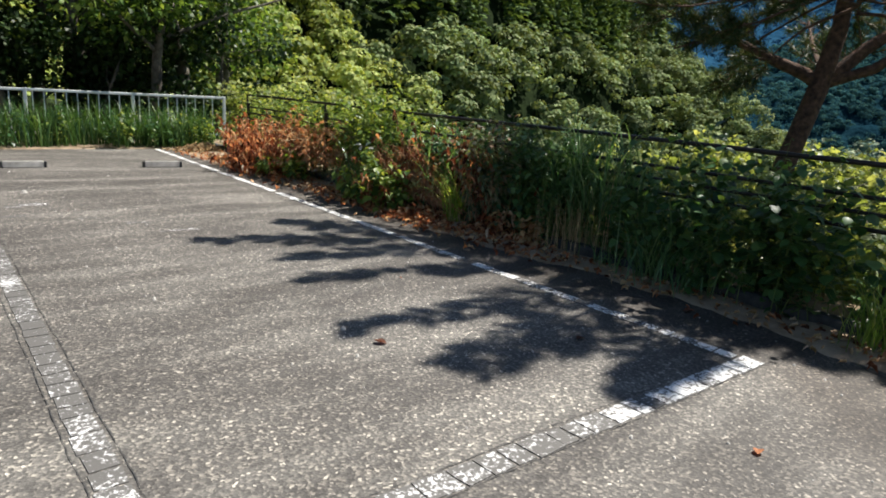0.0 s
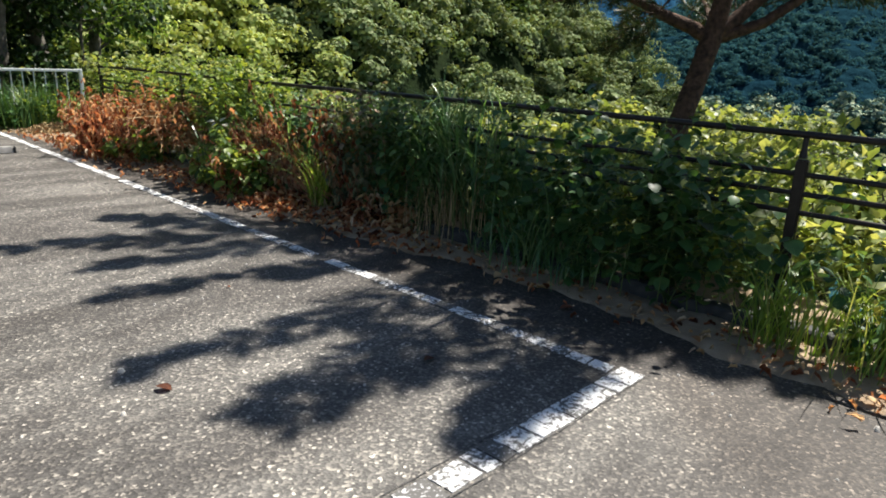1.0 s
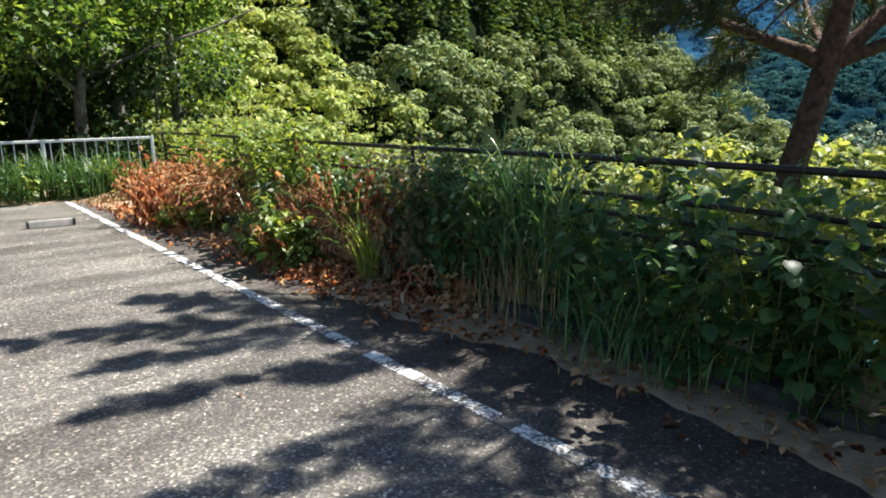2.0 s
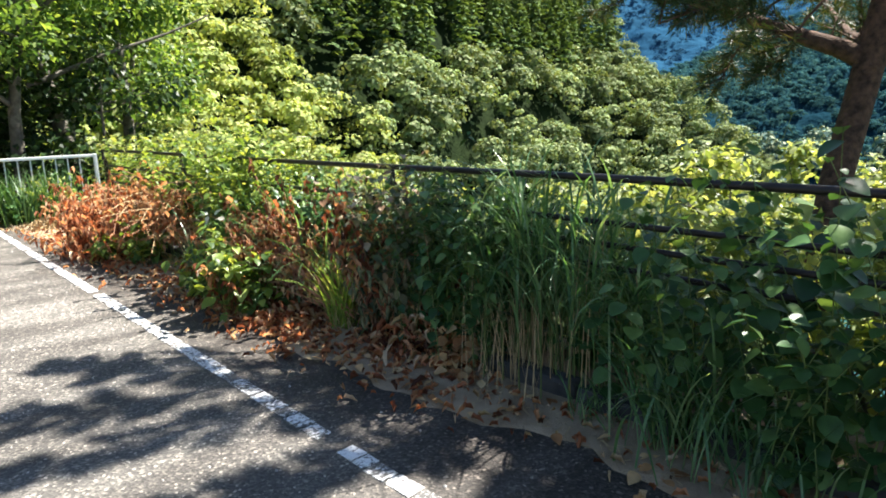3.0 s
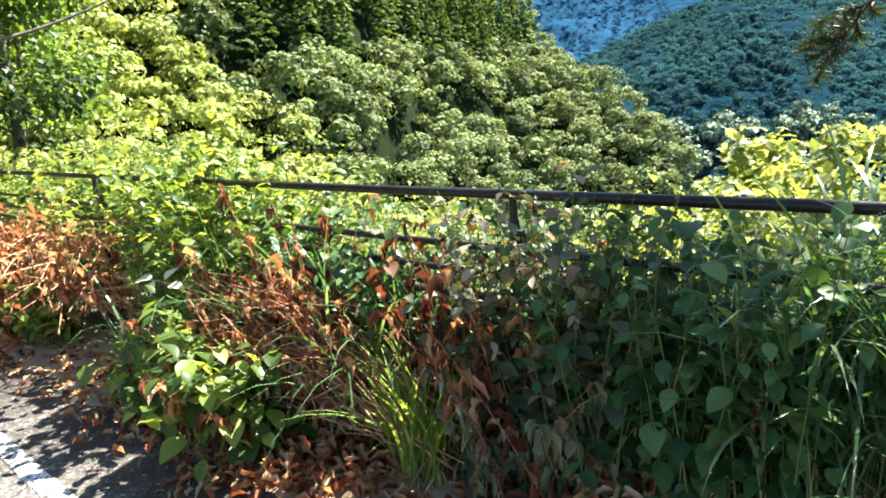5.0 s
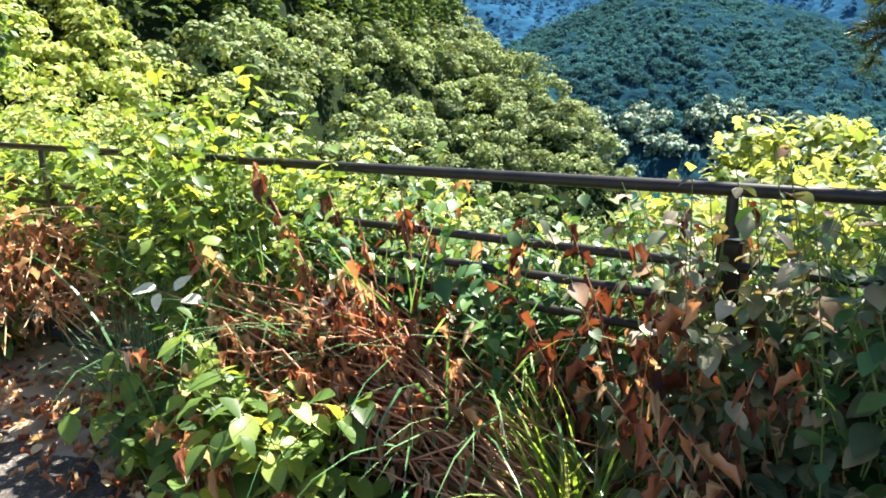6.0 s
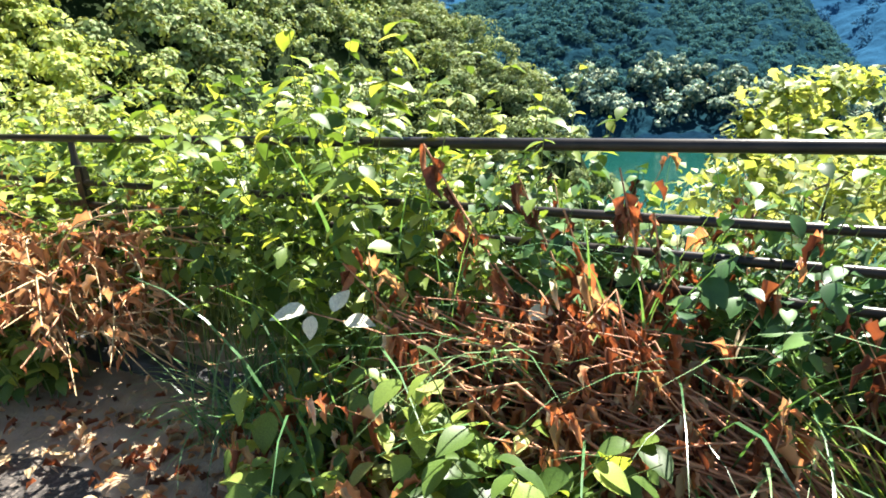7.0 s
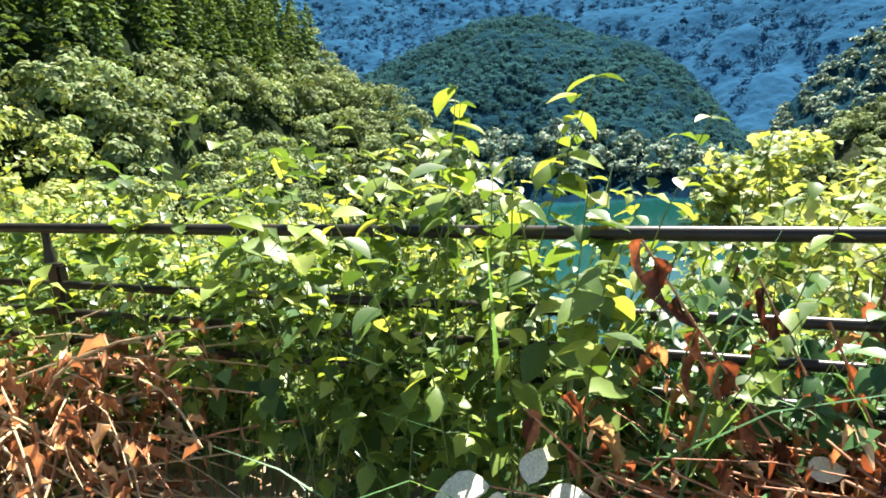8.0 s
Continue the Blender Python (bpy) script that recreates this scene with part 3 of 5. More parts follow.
far_woods(SHOULDER, "shoulder_woods", 93.5, 113, 0.0, 1.05, 6.5, 6, 4, 7, 36, 1.0, M_WOOD_BROAD, "green woods on the lake point")

# ---- painted bay lines ----
def bay_lines():
    line = thing("parking_line", (0, 0, 0), "worn white painted parking bay lines, cracked into pieces", "parking line", kind="structure")
    rnd = random.Random(3)
    forms = [[], [], []]
    for k in range(15):
        sk = rnd.uniform(0.015, 0.04)
        b = [(-.5, -.5), (.5, -.5 + sk), (.5, .5), (0.05, .5 - rnd.uniform(0, .03)), (-.5, .5 - sk)]
        bm = bmesh.new()
        lo = [bm.verts.new((x + rnd.uniform(-.02, .02), y + rnd.uniform(-.02, .02), 0)) for x, y in b]
        hi = [bm.verts.new((p.co.x * .985, p.co.y * .985, 1)) for p in lo]
        bm.faces.new(hi)
        for i in range(5):
            j = (i + 1) % 5
            bm.faces.new((lo[i], lo[j], hi[j], hi[i]))
        me = bpy.data.meshes.new("paint_piece")
        bm.to_mesh(me)
        bm.free()
        me.materials.append((M_PAINT, M_PAINT_WORN, M_PAINT_GONE)[k % 3])
        forms[k % 3].append(me)

    def run(x0, y0, x1, y1, width, wear, paints):
        length = math.hypot(x1 - x0, y1 - y0)
        ang = math.atan2(y1 - y0, x1 - x0) - math.pi / 2
        s = 0.0
        while s < length - 0.03:
            step = rnd.uniform(0.09, 0.19)
            mid = s + step / 2
            if rnd.random() > wear:
                u = mid / length
                k = rnd.choices((0, 1, 2), paints(u))[0]
                ob = part("paint_piece", rnd.choice(forms[k]), line)
                w = width * rnd.uniform(0.9, 1.04)
                ob.matrix_basis = Matrix.Translation((x0 + (x1 - x0) * u + rnd.uniform(-.004, .004), y0 + (y1 - y0) * u, 0.001)) @ Matrix.Rotation(ang + rnd.uniform(-.05, .05), 4, 'Z') @ Matrix.Diagonal((w, step - rnd.uniform(0.004, 0.014), 0.004, 1))
            s += step

    run(0, 0.16, 0, 12.55, 0.1, 0.04, lambda u: (1, 0, 0) if u < 0.02 else (0.06, 1, 0.3) if u < 0.42 else (0.7, 0.6, 0))
    run(0.07, 0.07, -3.42, 0.07, 0.145, 0.0, lambda u: (1, 0, 0) if u < 0.08 else (0, 1, 0) if u < 0.27 else (0, 0.5, 1))
    run(-3.5, 0.16, -3.5, 12.5, 0.13, 0.0, lambda u: (0, 0.0, 1))


bay_lines()


def worn_marks():
    rnd = random.Random(9)
    bm = bmesh.new()
    for cx, cy, sx, sy in ((-2.95, 6.85, .2, .09), (-3.15, 6.75, .1, .06), (-3.2, 6.2, .16, .06), (-2.2, 5.5, .18, .04), (-1.9, 5.0, .22, .05), (-2.6, 5.9, .12, .03)):
        k = 14
        ring = []
        for i in range(k):
            a = 2 * math.pi * i / k
            r = rnd.uniform(.6, 1.1)
            ring.append(bm.verts.new((cx + sx * r * math.cos(a), cy + sy * r * math.sin(a), 0.003)))
        bm.faces.new(ring)
    me = bpy.data.meshes.new("worn_paint_mark")
    bm.to_mesh(me)
    bm.free()
    me.materials.append(M_PAINT_GONE)
    tagged(new("worn_paint_mark", me), "faded white paint mark on the asphalt", "road marking", kind="structure")


worn_marks()


def cracks():
    """Hairline cracks that follow the edges of the old paint."""
    rnd = random.Random(21)
    pieces = []
    for x0, y0, x1, y1 in ((-3.415, 0.0, -3.415, 6.0), (-3.59, 0.0, -3.59, 6.0), (0.1, -0.015, -3.5, -0.012), (-0.9, 0.16, -3.4, 0.155), (-3.5, -0.1, -3.48, -2.0)):
        n = int(math.hypot(x1 - x0, y1 - y0) / 0.035)
        wx, wy = (1, 0) if abs(y1 - y0) > abs(x1 - x0) else (0, 1)
        v, off = [], 0.0
        for i in range(n + 1):
            off = off * 0.85 + rnd.uniform(-.003, .003)
            w = rnd.uniform(0.0006, 0.003)
            x, y = x0 + (x1 - x0) * i / n + wx * off, y0 + (y1 - y0) * i / n + wy * off
            v += [(x - wx * w, y - wy * w, 0.0055), (x + wx * w, y + wy * w, 0.0055)]
        pieces.append((v, [(2 * i, 2 * i + 1, 2 * i + 3, 2 * i + 2) for i in range(n)]))
    tagged(new("asphalt_crack", np_mesh("asphalt_crack", *joined(pieces), M_RUBBER)), "thin dark cracks along the old paint", "crack", kind="structure")


cracks()


def kerb():
    k = thing("kerb", (0, 0, 0), "dark rounded concrete kerb half hidden by soil", "kerb", kind="structure")
    me = box_mesh("kerb_stone", (0.13, 0.595, 0.2), M_KERB, 0.04, 3)
    rnd = random.Random(5)
    for i in range(34):
        ob = part("kerb_stone", me, k)
        ob.matrix_basis = pose(1.2 + rnd.uniform(-.012, .012), -6.5 + i * 0.6, 0.02 + rnd.uniform(-.012, .012), 0, rnd.uniform(-3, 3), rnd.uniform(-1, 1))


kerb()

# ---- wheel stops ----
def wheel_stop(x, y, turn):
    w = thing("wheel_stop", (x, y, 0), "low pale concrete wheel stop bar on the asphalt", "wheel stop", "wheel stops of the bays")
    w.rotation_euler = (0, 0, turn)
    bm = bmesh.new()
    bmesh.ops.create_cube(bm, size=1.0)
    bmesh.ops.scale(bm, vec=(0.54, 0.11, 0.10), verts=bm.verts)
    for q in bm.verts:
        if q.co.z > 0:
            q.co.y *= 0.72
    bmesh.ops.bevel(bm, geom=bm.edges[:], offset=0.012, segments=2, affect='EDGES')
    me = bpy.data.meshes.new("bar")
    bm.to_mesh(me)
    bm.free()
    me.materials.append(M_STOP)
    part("bar", me, w).location = (0, 0, 0.05)
    for s in (-1, 1):
        part("end_cap", box_mesh("end_cap", (0.035, 0.105, 0.095), M_RUBBER, 0.012), w, "dark end cap").location = (s * 0.287, 0, 0.0485)


wheel_stop(-0.69, 9.85, -0.10)
wheel_stop(-2.64, 10.1, -0.05)
wheel_stop(-4.4, 10.15, -0.03)


# ---- dark rail fence along the edge ----
def rail_fence():
    f = thing("rail_fence", (1.31, 0, 0), "dark brown steel pipe railing along the drop", "railing", kind="structure")
    y0, y1 = -9.0, 11.15
    for z, r, name in ((1.217, 0.0205, "top_rail"), (0.985, 0.0165, "middle_rail"), (0.87, 0.0165, "middle_rail"), (0.755, 0.0165, "lower_rail")):
        ys = np.linspace(y0, y1, 60)
        p = np.stack([0.004 * np.sin(ys * 1.3) + (0.0 if r > .02 else 0.02), ys, z + 0.004 * np.sin(ys * 0.9 + z * 5)], 1)
        v, q = tube(p, np.full(60, r), 12)
        part(name, np_mesh(name, v, q, M_RAIL, True), f)
    bm = bmesh.new()
    bmesh.ops.create_cube(bm, size=1.0)
    bmesh.ops.scale(bm, vec=(0.045, 0.07, 1.10), verts=bm.verts)
    bmesh.ops.bevel(bm, geom=bm.edges[:], offset=0.008, segments=2, affect='EDGES')
    post = bpy.data.meshes.new("post")
    bm.to_mesh(post)
    bm.free()
    post.materials.append(M_RAIL)
    neck = np_mesh("bracket", *tube([(0, 0, 1.08), (0, 0, 1.13), (0, 0, 1.2)], (0.026, 0.018, 0.016), 10), M_RAIL, True)
    for y in (-8.4, -4.3, -0.2, 3.93, 7.97, 11.12):
        ob = part("post", post, f)
        ob.location = (0.02, y, 0.52)
        b = part("bracket", neck, f)
        b.location = (0, y, 0)


rail_fence()


# ---- white railing behind the bays ----
def white_railing():
    f = thing("white_railing", (0, 14.0, 0), "white painted steel railing with thin upright bars", "railing", kind="structure")
    top = box_mesh("top_rail", (10.6, 0.05, 0.055), M_WHITE, 0.012)
    low = box_mesh("bottom_rail", (10.6, 0.035, 0.035), M_WHITE, 0.008)
    part("top_rail", top, f).location = (-3.35, 0, 1.045)
    part("bottom_rail", low, f).location = (-3.35, 0, 0.2)
    bar = box_mesh("baluster", (0.02, 0.02, 0.83), M_WHITE)
    post = box_mesh("post", (0.065, 0.065, 1.12), M_WHITE, 0.012)
    for i in range(53):
        x = 1.85 - i * 0.2
        if i % 10 == 0:
            part("post", post, f).location = (x + 0.07, 0.0, 0.52)
        else:
            part("baluster", bar, f).location = (x, 0, 0.62)


white_railing()


# ---- plants ----
def arc(base, az, lean, length, bend, n=7):
    """A stem that leaves base at lean from upright towards az and bends over by bend along its length."""
    th = lean + bend * np.linspace(0, 1, n) ** 1.3
    st = length / (n - 1)
    p = [np.array(base, float)]
    for t in th[:-1]:
        p.append(p[-1] + st * np.array([math.sin(t) * math.sin(az), math.sin(t) * math.cos(az), math.cos(t)]))
    return np.array(p)


def stem_leaves(path, count, size, start=0.25, droop=0.35, jitter=0.5):
    """Leaves set alternately along a stem: where, which way and how large."""
    n = len(path)
    t = np.linspace(start, 1.0, count) + RNG.uniform(-.06, .06, count)
    t = np.clip(t, 0, 1)
    pos = np.stack([np.interp(t * (n - 1), np.arange(n), path[:, k]) for k in range(3)], 1)
    ang = RNG.uniform(0, 6.28) + np.arange(count) * 2.4 + RNG.normal(0, jitter, count)
    out = np.stack([np.cos(ang), np.sin(ang), -droop * RNG.uniform(0.4, 1.3, count) + RNG.normal(0, 0.3, count)], 1)
    up = np.array([0.0, 0, 1]) + 0.35 * unit(count)
    s = size * RNG.uniform(0.4, 1.45, count) * np.interp(t, [0, .6, 1], [0.9, 1.1, 0.75])
    return pos, frames_of(out, up), s


FORM_MESHES = {}


def single_leaf(form, mat, key):
    if key not in FORM_MESHES:
        FORM_MESHES[key] = np_mesh("leaf", form[0], form[1], mat, True)
    return FORM_MESHES[key]


def shrub(name, x, y, height, stems, reach, leaf, per_stem, form, mat, stem_mat, label, category, group="", lean=0.15, bend=0.6, singles=False, form_key="", z=0.03, droop=0.35, start=0.25, thick=0.004, each_stem=False):
    base = thing(name, (x, y, z), label, category, group)
    sp, lp = [], []
    for k in range(stems):
        az = RNG.uniform(0, 6.28)
        b = (RNG.normal(0, reach * 0.45), RNG.normal(0, reach * 0.45), -0.04)
        ln = height * RNG.uniform(0.75, 1.18)
        path = arc(b, az, lean * RNG.uniform(0.2, 1.6), ln, bend * RNG.uniform(0.4, 1.3))
        path[:, 2] *= min(1.0, height * 1.06 / max(path[:, 2].max(), 1e-3))
        sp.append(tube(path, np.linspace(thick, thick * 0.35, len(path)), 5))
        lp.append(stem_leaves(path, per_stem, leaf, start, droop))
    if singles or each_stem:
        for q in sp:
            part("stem", np_mesh("stem", *q, stem_mat, True), base)
    else:
        part("stem_growth", np_mesh("stem_growth", *joined(sp), stem_mat, True), base, kind="stuff")
    pos, rot, size = (np.concatenate([q[i] for q in lp]) for i in range(3))
    if singles:
        me = single_leaf(form, mat, form_key)
        for p, r, s in zip(pos, rot, size):
            part("leaf", me, base).matrix_basis = Matrix.LocRotScale(Vector(p), Matrix(r.tolist()).to_quaternion(), (s * 0.95, s, s))
    else:
        part("foliage", np_mesh("foliage", *spread_copies(form[0], form[1], rot, pos, size), mat, True), base, kind="stuff")
    return base


def blades(name, x, y, count, length, reach, width, mat, label, category, group="", lean=0.35, bend=1.3, z=0.02, kind=""):
    """A tuft of arching grass blades."""
    n = 8
    t = np.linspace(0, 1, n)
    az = RNG.uniform(0, 2 * np.pi, count)
    ln = length * RNG.uniform(0.5, 1.1, count)
    th = (lean * RNG.uniform(0.1, 1.2, count))[:, None] + (bend * RNG.uniform(0.35, 1.25, count))[:, None] * t[None] ** 1.6
    step = (ln / (n - 1))[:, None]
    hx = np.cumsum(np.sin(th) * step, 1) - np.sin(th[:, :1]) * step
    hz = np.cumsum(np.cos(th) * step, 1) - np.cos(th[:, :1]) * step
    bx, by = RNG.normal(0, reach, count), RNG.normal(0, reach, count)
    P = np.stack([bx[:, None] + hx * np.sin(az)[:, None], by[:, None] + hx * np.cos(az)[:, None], hz], 2)
    side = np.stack([np.cos(az + RNG.normal(0, .5, count)), -np.sin(az), 0 * az], 1)
    w = width * np.interp(t, [0, .25, .6, 1], [0.6, 1.0, 0.8, 0.06])[None] * RNG.uniform(0.6, 1.2, count)[:, None]
    L = P - side[:, None] * w[..., None] / 2
    R = P + side[:, None] * w[..., None] / 2
    v = np.stack([L, R], 2).reshape(count, n * 2, 3)
    q = np.array([(2 * i, 2 * i + 1, 2 * i + 3, 2 * i + 2) for i in range(n - 1)])
    ob = thing(name, (x, y, z), label, category, group, kind)
    apart = 0 if kind or group == "verge grass" else 6
    for k in range(apart):
        part("blade", np_mesh("blade", v[k], q, mat, True), ob)
    rest = count - apart
    f = (q[None] + (np.arange(rest) * n * 2)[:, None, None]).reshape(-1, 4)
    part("blade_growth", np_mesh("blade_growth", v[apart:].reshape(-1, 3), f, mat, True), ob, kind="stuff")
    return ob


def silver_grass(x, y, culms, height, reach):
    """Tall grass: straw-coloured culms, bare below, with long leaves arching from their upper half."""
    t = thing("tall_grass", (x, y, 0.02), "tall clump of arching green silver-grass on pale bare culms", "grass", "silver-grass clumps")
    stems, leaves = [], []
    n = 8
    s = np.linspace(0, 1, n)
    for k in range(culms):
        path = arc((RNG.normal(0, reach), RNG.normal(0, reach), -0.02), RNG.uniform(0, 6.28), RNG.uniform(0, 0.12), height * RNG.uniform(0.6, 1.1), RNG.uniform(0, 0.25))
        stems.append(tube(path, np.linspace(0.005, 0.002, len(path)), 5))
        for q in range(7):
            u = RNG.uniform(0.4, 1.0) * (len(path) - 1)
            b = np.array([np.interp(u, np.arange(len(path)), path[:, c]) for c in range(3)])
            p = arc(b, RNG.uniform(0, 6.28), RNG.uniform(0.1, 0.5), RNG.uniform(0.4, 0.85), RNG.uniform(1.0, 2.5), n)
            d = p[-1] - p[0]
            side = np.array([d[1], -d[0], 0.0]) / (math.hypot(d[0], d[1]) + 1e-6) + RNG.normal(0, 0.15, 3)
            w = RNG.uniform(0.008, 0.017) * np.interp(s, [0, .2, .6, 1], [0.6, 1.0, 0.8, 0.05])
            v = np.stack([p - side * w[:, None] / 2, p + side * w[:, None] / 2], 1).reshape(-1, 3)
            leaves.append((v, np.array([(2 * i, 2 * i + 1, 2 * i + 3, 2 * i + 2) for i in range(n - 1)])))
    for q in stems:
        part("culm", np_mesh("culm", *q, M_STRAW if len(t.children) % 3 == 0 else M_STEM, True), t)
    part("leaves", np_mesh("leaves", *joined(leaves), M_GRASS, True), t, kind="stuff")


RNG = np.random.default_rng(21)
# bright shrubs in the sun
L_GREEN = "leafy bright green knotweed shrub growing against the railing"
for x, y, h, st, sg, lo in ((1.2, 6.05, 1.42, 9, True, .45), (1.18, 6.5, 1.38, 9, True, .45), (1.24, 7.0, 1.38, 7, True, .5), (1.5, 7.45, 1.2, 8, True, .5), (1.4, 5.75, 1.42, 8, True, .45), (1.26, 5.95, 1.36, 8, True, .4), (1.5, 6.2, 1.4, 8, False, .4), (1.5, 6.7, 1.4, 8, False, .4), (1.5, 7.2, 1.35, 8, False, .4), (1.42, 5.5, 1.25, 6, True, .2), (1.15, 6.25, 1.0, 6, True, .45),
                            (1.7, 7.95, 1.15, 10, False, .3), (1.5, 8.05, 1.2, 7, False, .5), (1.55, 8.6, 1.2, 6, False, .5), (1.8, 8.3, 1.25, 10, False, .15), (1.8, 8.9, 1.2, 10, False, .15), (1.75, 9.5, 1.15, 10, False, .15), (1.8, 10.0, 1.15, 10, False, .15), (1.75, 10.6, 1.1, 10, False, .15), (1.75, 7.6, 1.45, 9, False, .15), (1.8, 6.9, 1.35, 8, False, .15),
                            (1.6, 11.3, 1.15, 10, False, .15), (1.3, 11.9, 0.8, 9, False, .15), (1.9, 9.2, 1.35, 9, False, .15), (1.22, 7.72, 1.2, 9, False, .35), (1.22, 8.05, 1.12, 8, False, .4), (1.9, 12.3, 1.2, 10, False, .15), (1.0, 12.6, 0.6, 8, False, .15)):
    shrub("knotweed_shrub", x, y, h, int(st * 1.25), 0.25, 0.07, 26, OVATE if sg else SIMPLE, M_LEAF_O if sg else M_LEAF, M_STEM, L_GREEN, "shrub", "shrubs along the railing", 0.14, 0.45, sg, "ovate", start=lo, droop=0.2)
for x, y, h in ((1.3, 5.8, 1.15), (1.34, 6.3, 1.2), (1.34, 6.8, 1.15), (1.4, 7.25, 1.1), (1.45, 7.8, 1.0)):
    shrub("small_leaved_weed", x, y, h, 12, 0.24, 0.05, 30, SIMPLE, M_LEAF, M_STEM, "small-leaved green weed among the knotweed", "weed", "weeds in the sun", 0.15, 0.5, each_stem=True, start=0.4)
for y in (5.6, 5.95, 6.3, 6.65, 7.0, 7.35, 7.7):
    shrub("vine_shrub", 1.78, y, 1.05, 14, 0.26, 0.08, 24, SIMPLE, M_DEEP, M_STEM, "dark green undergrowth behind the railing", "shrub", "undergrowth behind the railing", 0.2, 0.6, start=0.1)
# tall shoots whose tops hide the rail
for x, y, h, st in ((1.2, 5.85, 1.46, 6), (1.18, 6.3, 1.5, 6), (1.18, 6.8, 1.46, 6), (1.3, 7.3, 1.36, 5), (1.5, 7.75, 1.3, 5), (1.5, 8.3, 1.32, 9), (1.52, 8.8, 1.3, 9), (1.52, 9.3, 1.3, 9), (1.55, 9.9, 1.28, 8), (1.55, 10.5, 1.25, 8)):
    shrub("knotweed_shrub", x, y, h, st, 0.22, 0.095, 14, OVATE, M_LEAF, M_STEM, "tall knotweed shoots with bright green tops over the railing", "shrub", "shrubs along the railing", 0.1, 0.4, start=0.78, droop=0.2, each_stem=True)
# low leafy sprouts at the asphalt's edge
for x, y, h in ((0.6, 5.15, 0.55), (0.68, 5.4, 0.5), (0.62, 6.0, 0.32), (0.85, 5.2, 0.5), (0.7, 4.95, 0.35), (0.75, 8.1, 0.35), (0.55, 8.4, 0.3), (0.9, 6.0, 0.42), (0.66, 5.75, 0.4), (0.85, 7.8, 0.5), (0.7, 5.28, 0.62), (0.88, 5.5, 0.58)):
    shrub("low_sprout", x, y, h * 1.3, 9, 0.17, 0.1, 10, OVATE, M_LEAF_O, M_STEM, "low green leafy sprout at the edge of the asphalt", "plant", "sprouts at the asphalt edge", 0.3, 0.8, True, "ovate", droop=0.45)

# darker leafy mass in the shade
for x, y, h, st in ((1.2, -0.05, 1.0, 9), (1.15, 0.35, 1.15, 10), (1.25, 0.75, 1.3, 10), (1.1, 1.05, 1.2, 10), (1.2, 1.45, 1.2, 10), (1.5, 0.5, 1.25, 8), (1.2, 1.0, 1.42, 6), (1.22, 1.25, 1.45, 8), (1.2, 0.7, 1.3, 9), (1.25, -0.9, 0.7, 7), (1.35, 1.9, 0.95, 8), (1.45, 2.4, 0.9, 8), (1.45, 2.95, 0.95, 8),
                    (1.3, 3.3, 1.1, 10), (1.36, 3.65, 1.12, 11), (1.55, 4.0, 1.05, 10), (1.58, 4.35, 1.0, 10), (1.55, 4.75, 1.0, 8), (1.55, 5.15, 1.0, 8), (1.26, 3.9, 1.14, 10), (1.22, 2.95, 1.05, 9), (1.22, 3.3, 1.1, 9), (1.3, 3.6, 1.1, 9), (1.3, 4.65, 0.62, 7), (1.3, 4.98, 0.62, 7), (1.3, 5.3, 0.65, 7), (1.28, 5.6, 0.8, 8), (1.62, 3.0, 1.05, 13), (1.62, 3.4, 1.05, 13), (1.62, 3.8, 0.95, 13), (1.62, 4.2, 0.88, 13), (1.62, 4.6, 0.85, 13), (1.62, 5.0, 0.85, 13), (1.66, 5.4, 0.9, 13), (1.62, 2.5, 0.85, 12), (1.62, 1.9, 0.8, 12), (1.14, 3.1, 1.2, 12), (1.16, 3.4, 1.2, 12), (1.15, 3.62, 1.22, 10), (1.18, 2.85, 1.2, 10), (1.46, 4.3, 0.85, 10), (1.46, 4.6, 0.85, 10), (1.46, 4.9, 0.85, 10), (1.46, 5.2, 0.85, 10), (1.27, 4.6, 1.08, 6), (1.27, 4.95, 1.08, 6), (1.27, 5.3, 1.06, 6), (1.21, 3.68, 1.16, 7), (1.22, 3.88, 1.14, 7), (1.2, 3.5, 1.34, 9), (1.19, 3.78, 1.25, 8), (1.2, 3.96, 1.2, 8)):
    slim = 2.6 < y < 5.4
    shrub("vine_shrub", x, y, h, int(st * (1.6 if slim else 1.3)), 0.16 if slim else 0.26, RNG.uniform(0.07, 0.09) * (0.8 if slim else 1.0), 23, SIMPLE if x > 1.55 else OVATE if slim else ROUND, M_WILTED if 3.55 < y < 4.2 and x < 1.3 else M_DEEP, M_STEM, "dark green leafy vine scrambling over the railing", "shrub", "vines in the shade", 0.1 if slim else 0.2, 0.45 if slim else 0.8, each_stem=True, start=0.5 if x == 1.27 else 0.12)

for x, y, h, st in ((1.36, 3.75, 0.95, 10), (1.25, 3.4, 0.85, 9), (1.4, 2.9, 0.7, 8), (1.3, 3.75, 0.55, 8), (1.35, 4.9, 0.8, 7), (1.35, 5.2, 0.85, 7)):
    shrub("hedge_weed", x, y, h, st, 0.2, 0.062, 18, OVATE, M_DEEP, M_DRYSTEM, "dull green weed among withered leaves", "weed", "weeds in the shade", 0.25, 0.7, each_stem=True, droop=0.6)

RNG = np.random.default_rng(22)


# dead shrubs
def dead_shrub(x, y, height, stems, reach, leaves, label, lean=0.5, bend=0.5, size=0.075, mat=None):
    return shrub("dead_shrub", x, y, height, stems, reach, size, leaves, CRUMPLED if RNG.uniform() < 0.4 else DEAD, mat or M_BROWN, M_DRYSTEM, label, "dead shrub", "withered shrubs", lean, bend, droop=0.75, start=0.15, each_stem=True)


